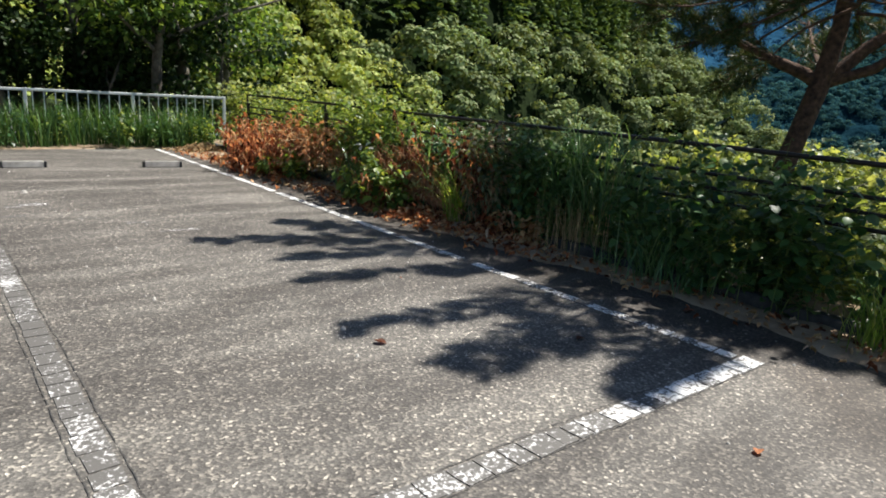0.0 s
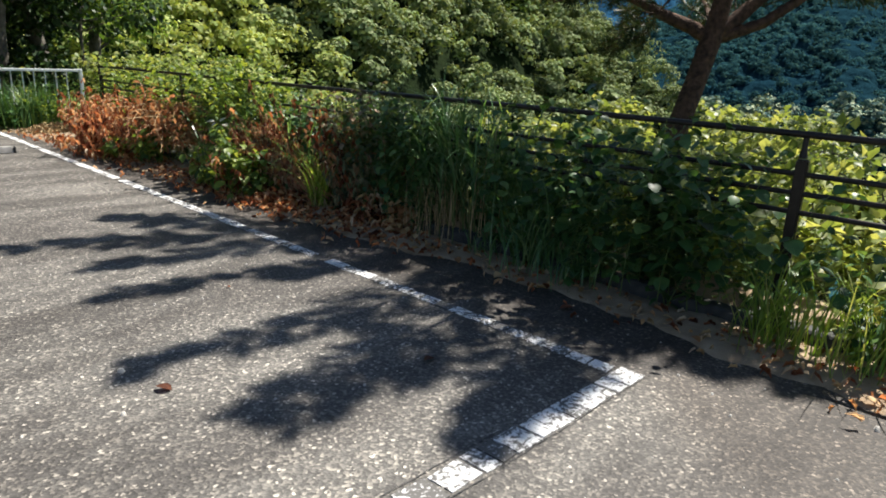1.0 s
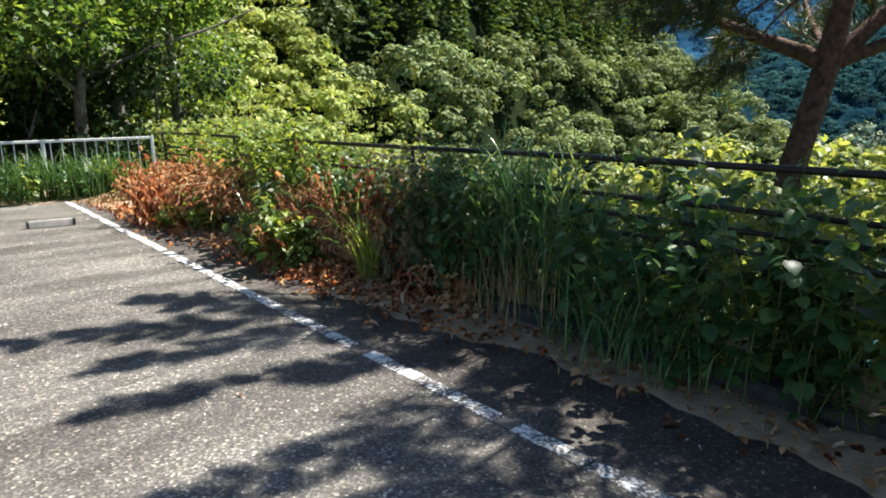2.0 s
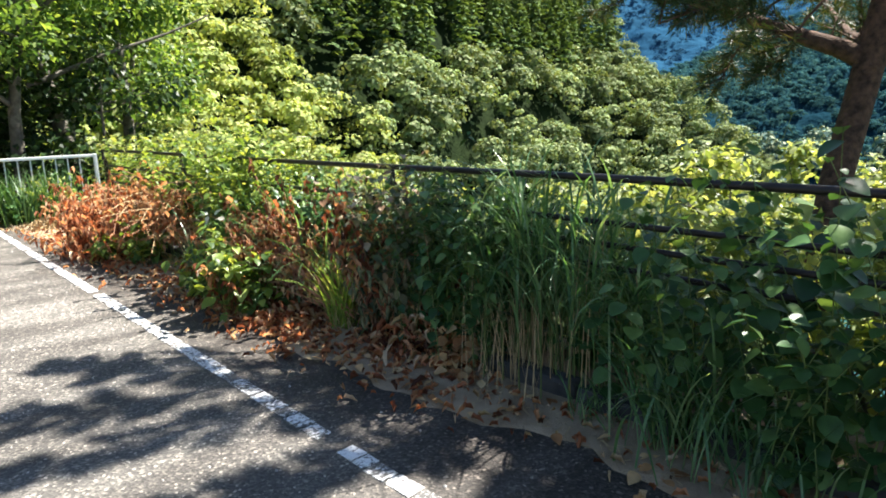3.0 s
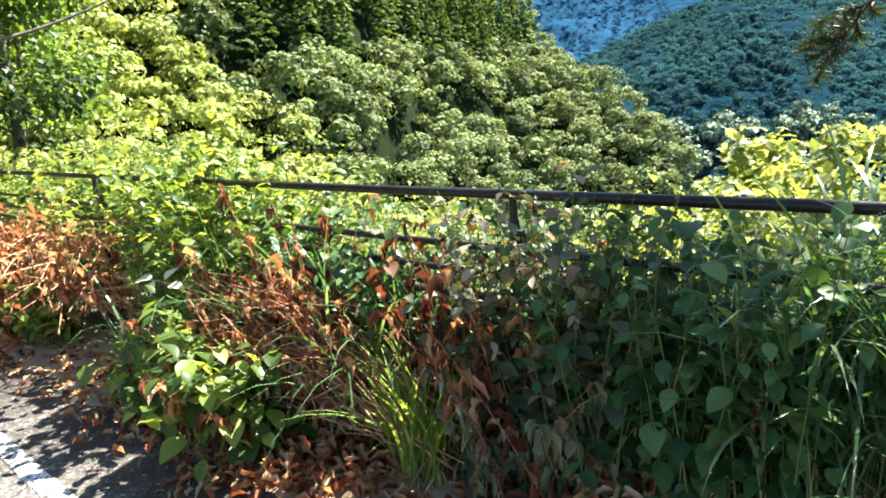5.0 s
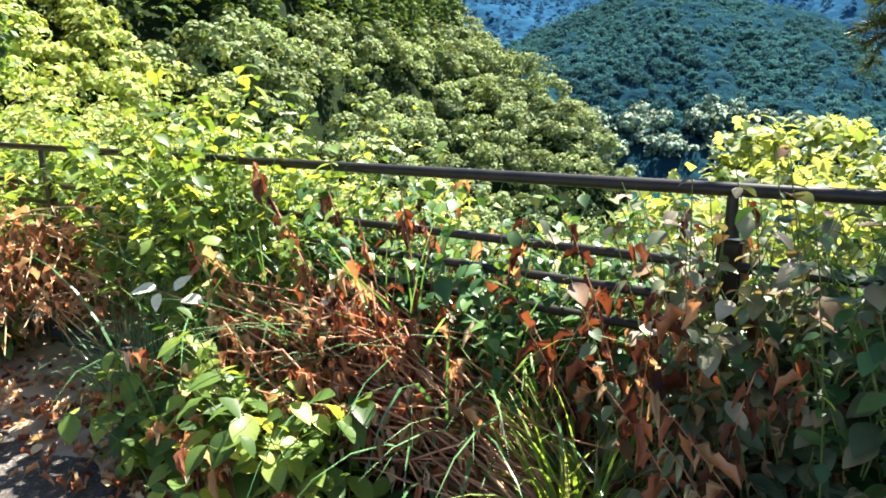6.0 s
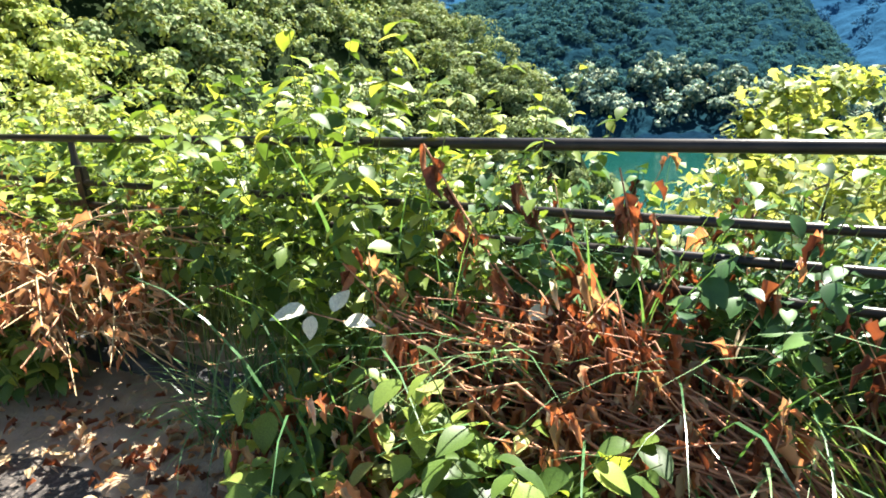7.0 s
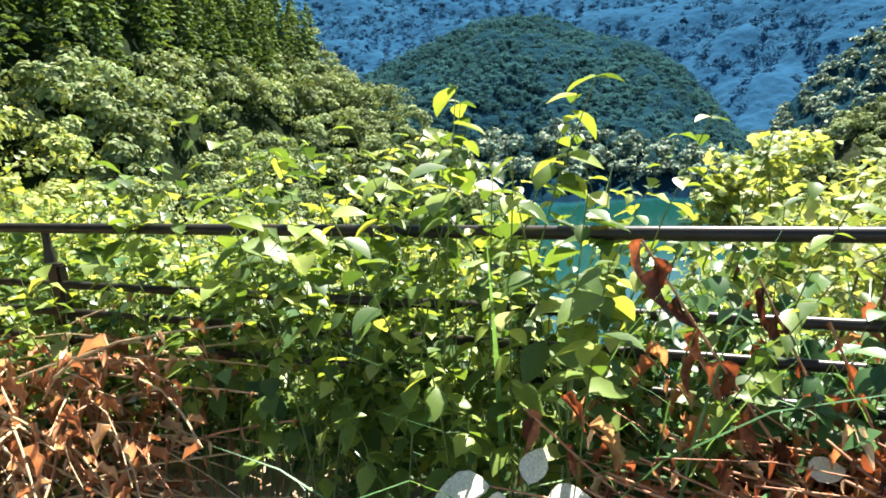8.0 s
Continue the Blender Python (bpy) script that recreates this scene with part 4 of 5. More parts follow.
L_DEAD = "withered shrub with curled red-brown leaves"
for x, y, h, st in ((0.85, 5.25, 0.55, 12), (0.85, 5.6, 0.5, 10), (0.95, 6.0, 0.5, 9), (1.12, 5.55, 0.75, 10), (1.25, 5.25, 1.05, 10), (1.33, 4.55, 0.95, 7), (1.3, 3.7, 0.95, 9), (1.24, 3.9, 1.08, 6), (1.22, 3.62, 0.8, 6),
                    (0.82, 8.45, 0.75, 16), (0.7, 8.6, 0.8, 20), (0.7, 9.2, 0.95, 22), (0.8, 9.75, 0.9, 20), (0.95, 8.8, 1.05, 20), (0.52, 8.9, 0.5, 14), (0.6, 9.4, 0.55, 14), (0.9, 9.5, 1.0, 16), (1.05, 9.0, 0.9, 12)):
    dead_shrub(x, y, h, st, 0.34, 26, L_DEAD)


def leaf_heap(x, y, wide, long, high, count, size, mat, label, form=DEAD):
    """Withered leaves lying on one another in a low mound."""
    u = RNG.normal(0, 0.42, (count, 2))
    z = high * np.exp(-2.2 * (u ** 2).sum(1)) * RNG.uniform(0.1, 1.0, count) + 0.02
    pos = np.stack([u[:, 0] * wide, u[:, 1] * long, z], 1)
    rot = frames_of(unit(count) * [1, 1, .5] + [0, 0, -0.25], np.array([-0.3, 0, 1.0]) + 0.8 * unit(count))
    ob = new("leaf_heap", np_mesh("leaf_heap", *spread_copies(form[0], form[1], rot, pos, size * RNG.uniform(0.55, 1.3, count)), mat, True))
    ob.location = (x, y, 0.02)
    return tagged(ob, label, "leaf heap", "heaps of fallen leaves", "stuff")


leaf_heap(1.08, 3.35, 0.3, 0.55, 0.34, 420, 0.085, M_BROWN, "heap of withered brown leaves on the soil", CRUMPLED)
leaf_heap(1.06, 3.05, 0.16, 0.26, 0.3, 200, 0.075, M_GOLD, "golden withered leaves hanging over the kerb", OVATE)
leaf_heap(1.08, 3.75, 0.2, 0.35, 0.14, 70, 0.075, M_BROWN, "heap of withered brown leaves on the soil")
leaf_heap(0.85, 4.75, 0.4, 0.6, 0.12, 420, 0.07, M_BROWN, "red-brown fallen leaves under dry stalks")
leaf_heap(0.9, 5.5, 0.4, 0.6, 0.15, 420, 0.075, M_BROWN, "red-brown fallen leaves under dry stalks")
leaf_heap(0.7, 9.3, 0.45, 1.6, 0.22, 700, 0.085, M_BROWN, "red-brown fallen leaves under withered shrubs")
leaf_heap(0.75, 12.1, 0.6, 0.5, 0.16, 500, 0.07, M_STRAW, "heap of pale straw at the end of the bed", CRUMPLED)
for x, y, h, st in ((1.2, 3.45, 0.75, 9), (1.18, 3.75, 0.8, 10), (1.22, 4.1, 0.6, 9), (1.15, 3.9, 0.5, 8), (1.12, 3.55, 0.5, 10), (1.1, 3.95, 0.4, 9)):
    shrub("wilted_weed", x, y, h, st, 0.18, 0.066, 18, OVATE if st == 9 else CRUMPLED, M_WILTED, M_DRYSTEM, "half-withered weed with curled grey-green leaves", "weed", "wilted weeds", 0.3, 0.8, each_stem=True, droop=1.2, start=0.15)
dead_shrub(1.22, 3.85, 1.16, 8, 0.14, 16, "withered stalks with dark brown leaves against the railing", 0.2, 0.5, 0.075, M_DARKDEAD)
for y, h in ((4.6, 1.08), (4.9, 1.0), (5.2, 1.05)):
    dead_shrub(1.25, y, h, 5, 0.1, 13, "withered stalks with dark brown leaves against the railing", 0.2, 0.5, 0.07, M_DARKDEAD)
dead_shrub(1.22, 4.1, 1.1, 7, 0.14, 16, "withered stalks with dark brown leaves against the railing", 0.2, 0.5, 0.075, M_DARKDEAD)


def fallen_stems():
    """Cut stems fallen along the bed, rooted beside the light tuft, with withered leaves on their far ends."""
    t = thing("fallen_stalks", (1.0, 4.5, 0.03), "fallen red-brown dry stalks with hanging withered leaves", "dead stalks")
    lp, lq, lh = [], [], []
    for k in range(230):
        b = np.array([RNG.normal(0.16, 0.1), RNG.normal(-0.05, 0.2), RNG.uniform(0.05, 0.3)])
        e = np.array([RNG.normal(-0.02, 0.15), RNG.uniform(0.5, 1.35), RNG.uniform(0.15, 0.8)])
        s = np.linspace(0, 1, 7)[:, None]
        path = b + (e - b) * s + np.array([RNG.normal(0, .07), 0, RNG.uniform(0.0, .14)]) * np.sin(np.pi * s) + np.array([RNG.normal(0, .045), 0, RNG.normal(0, .05)]) * np.sin(RNG.uniform(2, 4) * np.pi * s)
        r = RNG.uniform(0.0025, 0.0065)
        v, f = tube(path, np.linspace(r, r * 0.6, 7), 5)
        part("stalk", np_mesh("stalk", v, f, M_DRYSTEM, True), t)
        (lq if k % 12 == 0 else lp).append(stem_leaves(path, 11, 0.06, 0.45, 1.3))
    # two stalks still upright, their leaves hanging in rows
    for e, m in (((0.05, 1.15, 1.22), 16), ((0.2, 0.75, 1.0), 12), ((0.3, 0.5, 0.98), 10), ((-0.1, 1.4, 0.85), 12), ((0.3, 0.35, 0.85), 10), ((0.2, 0.9, 1.1), 14), ((0.12, 1.05, 0.95), 14), ((0.28, 0.6, 1.12), 12)):
        b = np.array([0.1, 0.25, 0.05])
        s = np.linspace(0, 1, 9)[:, None]
        path = b + (np.array(e) - b) * s + np.array([0, 0, -0.12]) * np.sin(np.pi * s)
        v, f = tube(path, np.linspace(0.006, 0.003, 9), 6)
        part("stalk", np_mesh("stalk", v, f, M_DRYSTEM, True), t)
        lh.append(stem_leaves(path, int(m * 1.6), 0.09, 0.35, 3.0))
    pos, rot, size = (np.concatenate([q[i] for q in lp]) for i in range(3))
    part("withered_leaves", np_mesh("withered_leaves", *spread_copies(DEAD[0], DEAD[1], rot, pos, size), M_BROWN, True), t, kind="stuff")
    me = single_leaf(CRUMPLED, M_BROWN_O, "crumpled")
    pos, rot, size = (np.concatenate([q[i] for q in lh]) for i in range(3))
    for p, r, s in zip(pos, rot, size):
        part("withered_leaf", me, t).matrix_basis = Matrix.LocRotScale(Vector(p), Matrix(r.tolist()).to_quaternion(), (s * 0.8, s, s * 1.3))
    me = single_leaf(DEAD, M_BROWN_O, "dead")
    pos, rot, size = (np.concatenate([q[i] for q in lq])[:200] for i in range(3))
    for p, r, s in zip(pos, rot, size):
        part("withered_leaf", me, t).matrix_basis = Matrix.LocRotScale(Vector(p), Matrix(r.tolist()).to_quaternion(), (s, s, s))


fallen_stems()


def toppled_stems():
    """Bleached stalks lying over the kerb by the second withered shrub."""
    t = thing("toppled_stalks", (0.98, 7.9, 0.05), "tangle of pale brown dry stalks toppled over the kerb", "dead stalks")
    lp = []
    for k in range(230):
        b = np.array([RNG.normal(0.08, 0.14), RNG.uniform(-0.4, 1.2), RNG.uniform(0.25, 0.72)])
        e = b + np.array([RNG.normal(-0.12, 0.25), -RNG.uniform(0.3, 0.9), RNG.normal(0.02, 0.16)])
        e[2] = max(e[2], 0.08)
        s = np.linspace(0, 1, 6)[:, None]
        path = b + (e - b) * s + np.array([RNG.normal(0, .05), 0, RNG.uniform(0.0, .1)]) * np.sin(np.pi * s)
        r = RNG.uniform(0.003, 0.007)
        part("stalk", np_mesh("stalk", *tube(path, np.linspace(r, r * 0.5, 6), 5), (M_DRYSTEM, M_STRAW, M_STRAW, M_STRAW)[k % 4], True), t)
        lp.append(stem_leaves(path, 6, 0.062, 0.2, 0.4))
    pos, rot, size = (np.concatenate([q[i] for q in lp]) for i in range(3))
    part("withered_leaves", np_mesh("withered_leaves", *spread_copies(DEAD[0], DEAD[1], rot, pos, size), M_TAN, True), t, kind="stuff")


toppled_stems()


def pale_twig():
    t = thing("pale_leaved_twig", (0.95, 5.6, 0.45), "dry twig bearing a few bleached cream leaves", "twig")
    path = np.array([(0.1, -0.15, 0.0), (-0.02, 0.0, 0.16), (-0.15, 0.2, 0.27), (-0.2, 0.34, 0.31)])
    part("twig", np_mesh("twig", *tube(path, (0.005, 0.004, 0.003, 0.002), 5), M_DRYSTEM, True), t)
    me = single_leaf(OVATE, M_PALE, "pale")
    for (px, py, pz), (dx, dy, dz), s in (((-0.2, 0.34, 0.31), (-0.6, 1, 0.05), 0.125), ((-0.17, 0.26, 0.31), (0.5, -0.1, 0.5), 0.09), ((-0.17, 0.22, 0.28), (0.25, -1, 0.15), 0.1), ((-0.2, 0.32, 0.3), (-0.5, -0.1, -0.7), 0.075)):
        r = frames_of(np.array([[dx, dy, dz]], float), np.array([[-0.25, -0.1, 1.0]]))[0]
        part("leaf", me, t, "bleached cream leaf").matrix_basis = Matrix.LocRotScale((px, py, pz), Matrix(r.tolist()).to_quaternion(), (s, s, s))


pale_twig()


def bleached_leaf(x, y, z, direction, size):
    """One pale dry leaf caught on its stalk among the stems."""
    t = thing("bleached_leaf", (x, y, z), "single bleached white leaf caught among dry stalks", "leaf", "bleached leaves")
    r = frames_of(np.array([direction], float), np.array([[-0.4, -0.2, 1.0]]))[0]
    part("blade", single_leaf(ROUND, M_PALE, "pale round"), t).matrix_basis = Matrix.LocRotScale((0, 0, 0), Matrix(r.tolist()).to_quaternion(), (size, size, size))
    d = Vector(direction).normalized()
    part("stalk", np_mesh("stalk", *tube([(0, 0, 0), tuple(-d * 0.05 + Vector((0, 0, -0.03))), tuple(-d * 0.08 + Vector((0.02, 0, -0.3)))], (0.0015, 0.002, 0.003), 5), M_DRYSTEM, True), t)


bleached_leaf(1.24, 7.62, 0.57, (-0.3, -1, 0.2), 0.1)
bleached_leaf(1.02, 5.3, 0.74, (0.2, -1, 0.3), 0.075)

RNG = np.random.default_rng(23)
# grasses
silver_grass(1.27, 2.62, 46, 1.0, 0.11)
silver_grass(1.28, 2.28, 34, 0.95, 0.11)
silver_grass(1.26, 2.92, 22, 0.85, 0.09)
silver_grass(1.3, 1.98, 18, 0.8, 0.09)
blades("tall_grass", 1.12, 1.55, 120, 0.85, 0.14, 0.013, M_GRASS, "clump of dark green grass beside the kerb", "grass", lean=0.3, bend=1.4)
blades("tall_grass", 1.3, 4.75, 90, 1.3, 0.12, 0.014, M_GRASS, "clump of arching green grass behind dead stalks", "grass", lean=0.3, bend=1.7)
blades("tall_grass", 1.25, 5.1, 90, 1.25, 0.1, 0.013, M_GRASS, "clump of arching green grass behind dead stalks", "grass", lean=0.35, bend=1.7)
blades("tall_grass", 1.3, 4.62, 60, 1.15, 0.07, 0.012, M_GRASS, "clump of arching green grass behind dead stalks", "grass", lean=0.3, bend=1.6)
blades("tall_grass", 1.2, 4.85, 55, 1.1, 0.1, 0.012, M_GRASS, "clump of arching green grass behind dead stalks", "grass", lean=0.3, bend=1.6)
blades("tall_grass", 1.22, 5.35, 55, 1.1, 0.1, 0.012, M_GRASS, "clump of arching green grass behind dead stalks", "grass", lean=0.3, bend=1.6)
blades("tall_grass", 1.1, 6.0, 16, 1.5, 0.2, 0.014, M_GRASS, "long single grass blades among the knotweed", "grass", lean=0.1, bend=1.6)
for y in (5.5, 5.7):
    blades("tall_grass", 1.2, y, 70, 1.2, 0.09, 0.008, M_GRASS, "fine-bladed green grass in front of the railing", "grass", "fine grass at the railing", lean=0.2, bend=1.5)
blades("dry_straw", 1.2, 2.6, 130, 0.62, 0.17, 0.006, M_STRAW, "pale dry grass stalks at the clump's foot", "straw", lean=0.2, bend=0.3, kind="stuff")
blades("grass_tuft", 1.06, 4.27, 150, 0.78, 0.06, 0.013, M_LIGHTGRASS, "light green grass tuft on the soil", "grass", lean=0.45, bend=0.9)
blades("grass_tuft", 1.05, 4.24, 60, 0.22, 0.08, 0.008, M_STRAW, "pale dry foot of the light grass tuft", "grass", lean=0.8, bend=0.9)
blades("grass_tuft", 1.0, -0.3, 110, 0.62, 0.1, 0.012, M_LIGHTGRASS, "yellow-green grass tuft at the kerb", "grass", lean=0.3, bend=0.9)
blades("grass_tuft", 1.02, -0.75, 120, 0.7, 0.12, 0.012, M_LIGHTGRASS, "yellow-green grass tuft at the kerb", "grass", lean=0.3, bend=0.9)
blades("grass_tuft", 1.1, -1.4, 120, 0.6, 0.16, 0.012, M_LIGHTGRASS, "yellow-green grass tuft at the kerb", "grass", lean=0.3, bend=0.9)
blades("grass_tuft", 0.98, 6.6, 120, 0.68, 0.1, 0.010, M_GRASS, "dark green drooping grass tuft beside the kerb", "grass", lean=0.5, bend=1.7)
blades("grass_tuft", 0.98, 6.25, 60, 0.65, 0.09, 0.009, M_GRASS, "dark green drooping grass tuft beside the kerb", "grass", lean=0.5, bend=1.7)
blades("grass_tuft", 1.05, 1.15, 90, 0.5, 0.12, 0.011, M_GRASS, "dark green grass tuft beside the kerb", "grass", lean=0.4, bend=1.3)
blades("grass_tuft", 1.08, 2.0, 60, 0.3, 0.1, 0.010, M_GRASS, "short dark grass tuft beside the kerb", "grass", lean=0.5, bend=1.2)


def verge_weeds():
    for i in range(26):
        x = -10.5 + i * 0.46 + RNG.uniform(-.12, .12)
        blades("verge_grass", x, 13.3 + RNG.uniform(-.2, .3), 170, 0.95, 0.22, 0.022, M_DEEP, "tall dark grass in front of the white railing", "grass", "verge grass", lean=0.2, bend=0.9)
    for i in range(26):
        x = -9.8 + i * 0.44 + RNG.uniform(-.2, .2)
        shrub("verge_weed", x, 13.05 + RNG.uniform(-.2, .4), RNG.uniform(0.45, 0.95), 9, 0.25, 0.085, 13, SIMPLE, (M_LEAF, M_DEEP, M_DEEP)[i % 3], M_STEM, "leafy green weed below the white railing", "weed", "verge weeds", 0.25, 0.7)


verge_weeds()


def white_flower(x, y, h):
    t = thing("white_flower", (x, y, -0.1), "tall wild plant with flat white flower heads", "flower", "white flowers")
    path = arc((0, 0, 0), 1.0, 0.05, h, 0.25)
    part("stem", np_mesh("stem", *tube(path, np.linspace(0.005, 0.003, 7), 5), M_STEM, True), t)
    n = 70
    a, r = RNG.uniform(0, 6.28, n), 0.055 * np.sqrt(RNG.uniform(0, 1, n))
    pos = path[-1] + np.stack([r * np.cos(a), r * np.sin(a), 0.012 - r * r * 3], 1)
    rot = frames_of(unit(n) * [1, 1, .2], np.tile([0, 0, 1.0], (n, 1)))
    part("flower_head", np_mesh("flower_head", *spread_copies(KITE[0], KITE[1], rot, pos, np.full(n, 0.016)), M_PALE), t, "white flower head")


white_flower(1.9, 6.35, 1.35)
white_flower(2.0, 6.55, 1.5)


# ---- trees ----
def limb(start, direction, length, radius, droop=0.0, wig=0.12, n=8):
    d = np.array(direction, float)
    d /= np.linalg.norm(d)
    p = [np.array(start, float)]
    for k in range(n - 1):
        d = d + RNG.normal(0, wig, 3) + np.array([0, 0, droop])
        d /= np.linalg.norm(d)
        p.append(p[-1] + d * length / (n - 1))
    return np.array(p), np.linspace(radius, radius * 0.3, n)


BOUGHS = (
    (0.25, 3.75, -1.9, 4.48, 0.3, 5.4), (0.2, 4.4, -0.8, 5.05, 0.2, 5.0), (0.4, 3.3, -1.4, 3.6, 0.26, 5.8), (0.3, 4.0, -0.6, 4.6, 0.25, 5.6),
    (0.3, 2.5, -1.58, 2.93, 0.2, 5.2), (0.3, 1.7, -1.88, 1.74, 0.28, 5.7), (0.1, 1.3, -1.62, 0.98, 0.3, 5.3), (-0.2, 1.0, -1.55, 0.83, 0.2, 6.1),
    (0.2, 0.95, -0.95, 0.2, 0.26, 5.0), (0.2, 0.6, -1.08, 0.16, 0.22, 5.6), (0.5, 0.35, -0.6, 0.2, 0.18, 5.9), (0.6, 0.9, 0.45, -0.25, 0.28, 5.1), (0.9, 0.4, 0.55, -0.6, 0.22, 4.7),
    (0.5, 3.65, 0.0, 3.6, 0.26, 4.8), (0.6, 3.1, 0.0, 3.0, 0.28, 5.2), (1.5, 2.6, 0.1, 2.3, 0.34, 4.6), (1.5, 2.05, 0.15, 1.8, 0.34, 5.5), (1.5, 1.5, 0.1, 1.3, 0.36, 4.9), (1.5, 0.9, 0.2, 0.75, 0.36, 5.4), (1.3, 0.45, 0.5, 0.3, 0.3, 4.7),
    (2.3, 2.3, 1.1, 2.2, 0.36, 4.4), (2.3, 1.75, 1.0, 1.7, 0.38, 4.9), (2.3, 1.2, 0.9, 1.1, 0.38, 4.5), (2.2, 0.65, 0.9, 0.6, 0.36, 5.0), (1.9, 0.3, 0.9, 0.2, 0.26, 4.3), (1.9, 2.85, 1.0, 2.8, 0.3, 4.6), (1.8, 3.35, 1.05, 3.3, 0.26, 5.0), (1.1, 3.55, 0.35, 3.5, 0.24, 4.9), (1.05, 3.2, 0.35, 3.15, 0.24, 5.3))


def pine():
    t = thing("pine_tree", (4.45, 2.1, -1.0), "leaning red-barked pine with spreading needle-clad branches", "tree")
    o = np.array([4.45, 2.1, -1.0])
    trunk = np.array([(4.4, 2.15, -1.2), (4.42, 2.14, 0.0), (4.55, 2.12, 0.9), (4.85, 2.1, 1.5), (5.05, 2.08, 1.95), (5.15, 2.02, 2.6), (5.05, 1.98, 3.8), (4.9, 2.0, 5.1), (4.75, 2.0, 6.4), (4.65, 2.0, 7.4)]) - o
    part("trunk", np_mesh("trunk", *tube(trunk, (.17, .14, .125, .12, .12, .095, .08, .065, .05, .03), 14), M_BARK, True), t)
    fork = np.array([5.05, 2.08, 1.9]) - o
    limbs = []
    # low limbs that show under the crown
    for tgt, r in (((4.5, 2.75, 2.35), .09), ((5.9, 1.4, 2.5), .1), ((6.3, 2.5, 2.15), .06), ((6.2, 0.4, 2.6), .07)):
        e = np.array(tgt) - o
        limbs.append((fork, e - fork, np.linalg.norm(e - fork) * 1.9, r, 0.03))
    # flat boughs that shade the lot, given by where their shade falls: from, to, width and height
    sprays = []
    for ax, ay, bx, by, wide, z in BOUGHS:
        a, b = (np.array((gx + SUN_DIR.x / SUN_DIR.z * z, gy + SUN_DIR.y / SUN_DIR.z * z, z)) - o for gx, gy in ((ax, ay), (bx, by)))
        root = np.array([np.interp(z - 0.7, trunk[:, 2] + o[2], trunk[:, c]) for c in range(3)])
        p, rr = limb(root, a - root, np.linalg.norm(a - root), 0.05, 0.0, 0.0)
        part("branch", np_mesh("branch", *tube(p, rr, 8), M_BARK, True), t)
        sprays.append((a, b, wide))
    # shorter limbs filling the crown
    for h, az, ln in ((3.4, 262, 1.2), (3.7, 150, 2.2), (5.0, 150, 2.0), (4.4, 20, 2.2), (3.8, 90, 2.6), (5.2, 120, 2.4), (6.2, 50, 2.0), (6.6, 160, 2.0), (7.3, 90, 1.4)):
        k = np.interp(h, trunk[:, 2] + o[2], np.arange(len(trunk)))
        s = np.array([np.interp(k, np.arange(len(trunk)), trunk[:, c]) for c in range(3)])
        a = math.radians(az)
        limbs.append((s, (math.sin(a), math.cos(a), 0.12), ln, 0.05, 0.0))
    # hanging twig ends over the railing
    for tgt in ((3.15, 2.96, 1.9), (4.1, 2.44, 1.95), (5.46, 3.96, 2.0), (4.6, 4.4, 2.8), (4.8, 3.6, 2.75), (5.4, 4.6, 2.9), (5.0, 3.0, 2.7), (4.7, 2.4, 2.75), (5.2, 1.4, 2.5), (5.6, 1.9, 2.5), (3.3, 1.9, 2.7), (4.3, 0.6, 2.6), (4.9, 3.2, 2.8), (5.6, 0.2, 2.5), (6.3, 1.0, 2.4)):
        a, b = np.array((4.85, 1.75, 2.75)) - o, np.array(tgt) - o
        a = a + np.array([0, 0, RNG.uniform(-0.1, 0.5)])
        limbs.append((a, b - a + np.array([0, 0, 0.35]), np.linalg.norm(b - a) * 1.05, 0.022, -0.035))
    tufts_p, tufts_d = [], []
    for s, d, ln, r, dr in limbs:
        p, rr = limb(s, d, ln, r, dr)
        part("branch", np_mesh("branch", *tube(p, rr, 8), M_BARK, True), t)
        twigs = []
        thin = r < 0.025
        for k in range(int(4 + ln * 5) if thin else int(5 + ln * 9)):
            u = RNG.uniform(0.55 if thin else 0.14, 1.0) * (len(p) - 1)
            b = np.array([np.interp(u, np.arange(len(p)), p[:, c]) for c in range(3)])
            along = p[-1] - p[0]
            along /= np.linalg.norm(along)
            dd = along * RNG.uniform(0.5, 1.1) + unit(1)[0] * np.array([0.7, 0.7, 0.35]) + np.array([0, 0, 0.1])
            q, qr = limb(b, dd, RNG.uniform(0.35, 0.8) * (0.5 if thin else 1.0), 0.009, 0.01, 0.15, 5)
            twigs.append(tube(q, qr, 4))
            for w in (2, 3, 4, 4):
                tufts_p.append(q[w])
                tufts_d.append(q[-1] - q[-2])
        part("twig_growth", np_mesh("twig_growth", *joined(twigs), M_BARK, True), t, kind="stuff")
    for a, b, wide in sprays:
        along = (b - a) / np.linalg.norm(b - a)
        across = np.array([-along[1], along[0], 0.0])
        p = a + (b - a) * np.linspace(0, 1, 7)[:, None] + across * 0.03 * np.sin(np.linspace(0, 5, 7))[:, None]
        part("branch", np_mesh("branch", *tube(p, np.linspace(0.03, 0.006, 7), 7), M_BARK, True), t)
        twigs = []
        length = np.linalg.norm(b - a)
        for k in range(int(26 * length * max(wide, 0.3) / 0.3)):
            u = RNG.uniform(0.0, 1.0)
            q0 = a + (b - a) * u
            side = RNG.choice((-1.0, 1.0))
            ln = wide * RNG.uniform(0.3, 1.1) * max(0.12, 1.08 - u)
            q, qr = limb(q0, along * RNG.uniform(0.6, 1.5) + across * side + np.array([0, 0, RNG.normal(0, .25)]), ln * 1.3 + 0.06, 0.006, 0.01, 0.12, 5)
            twigs.append(tube(q, qr, 4))
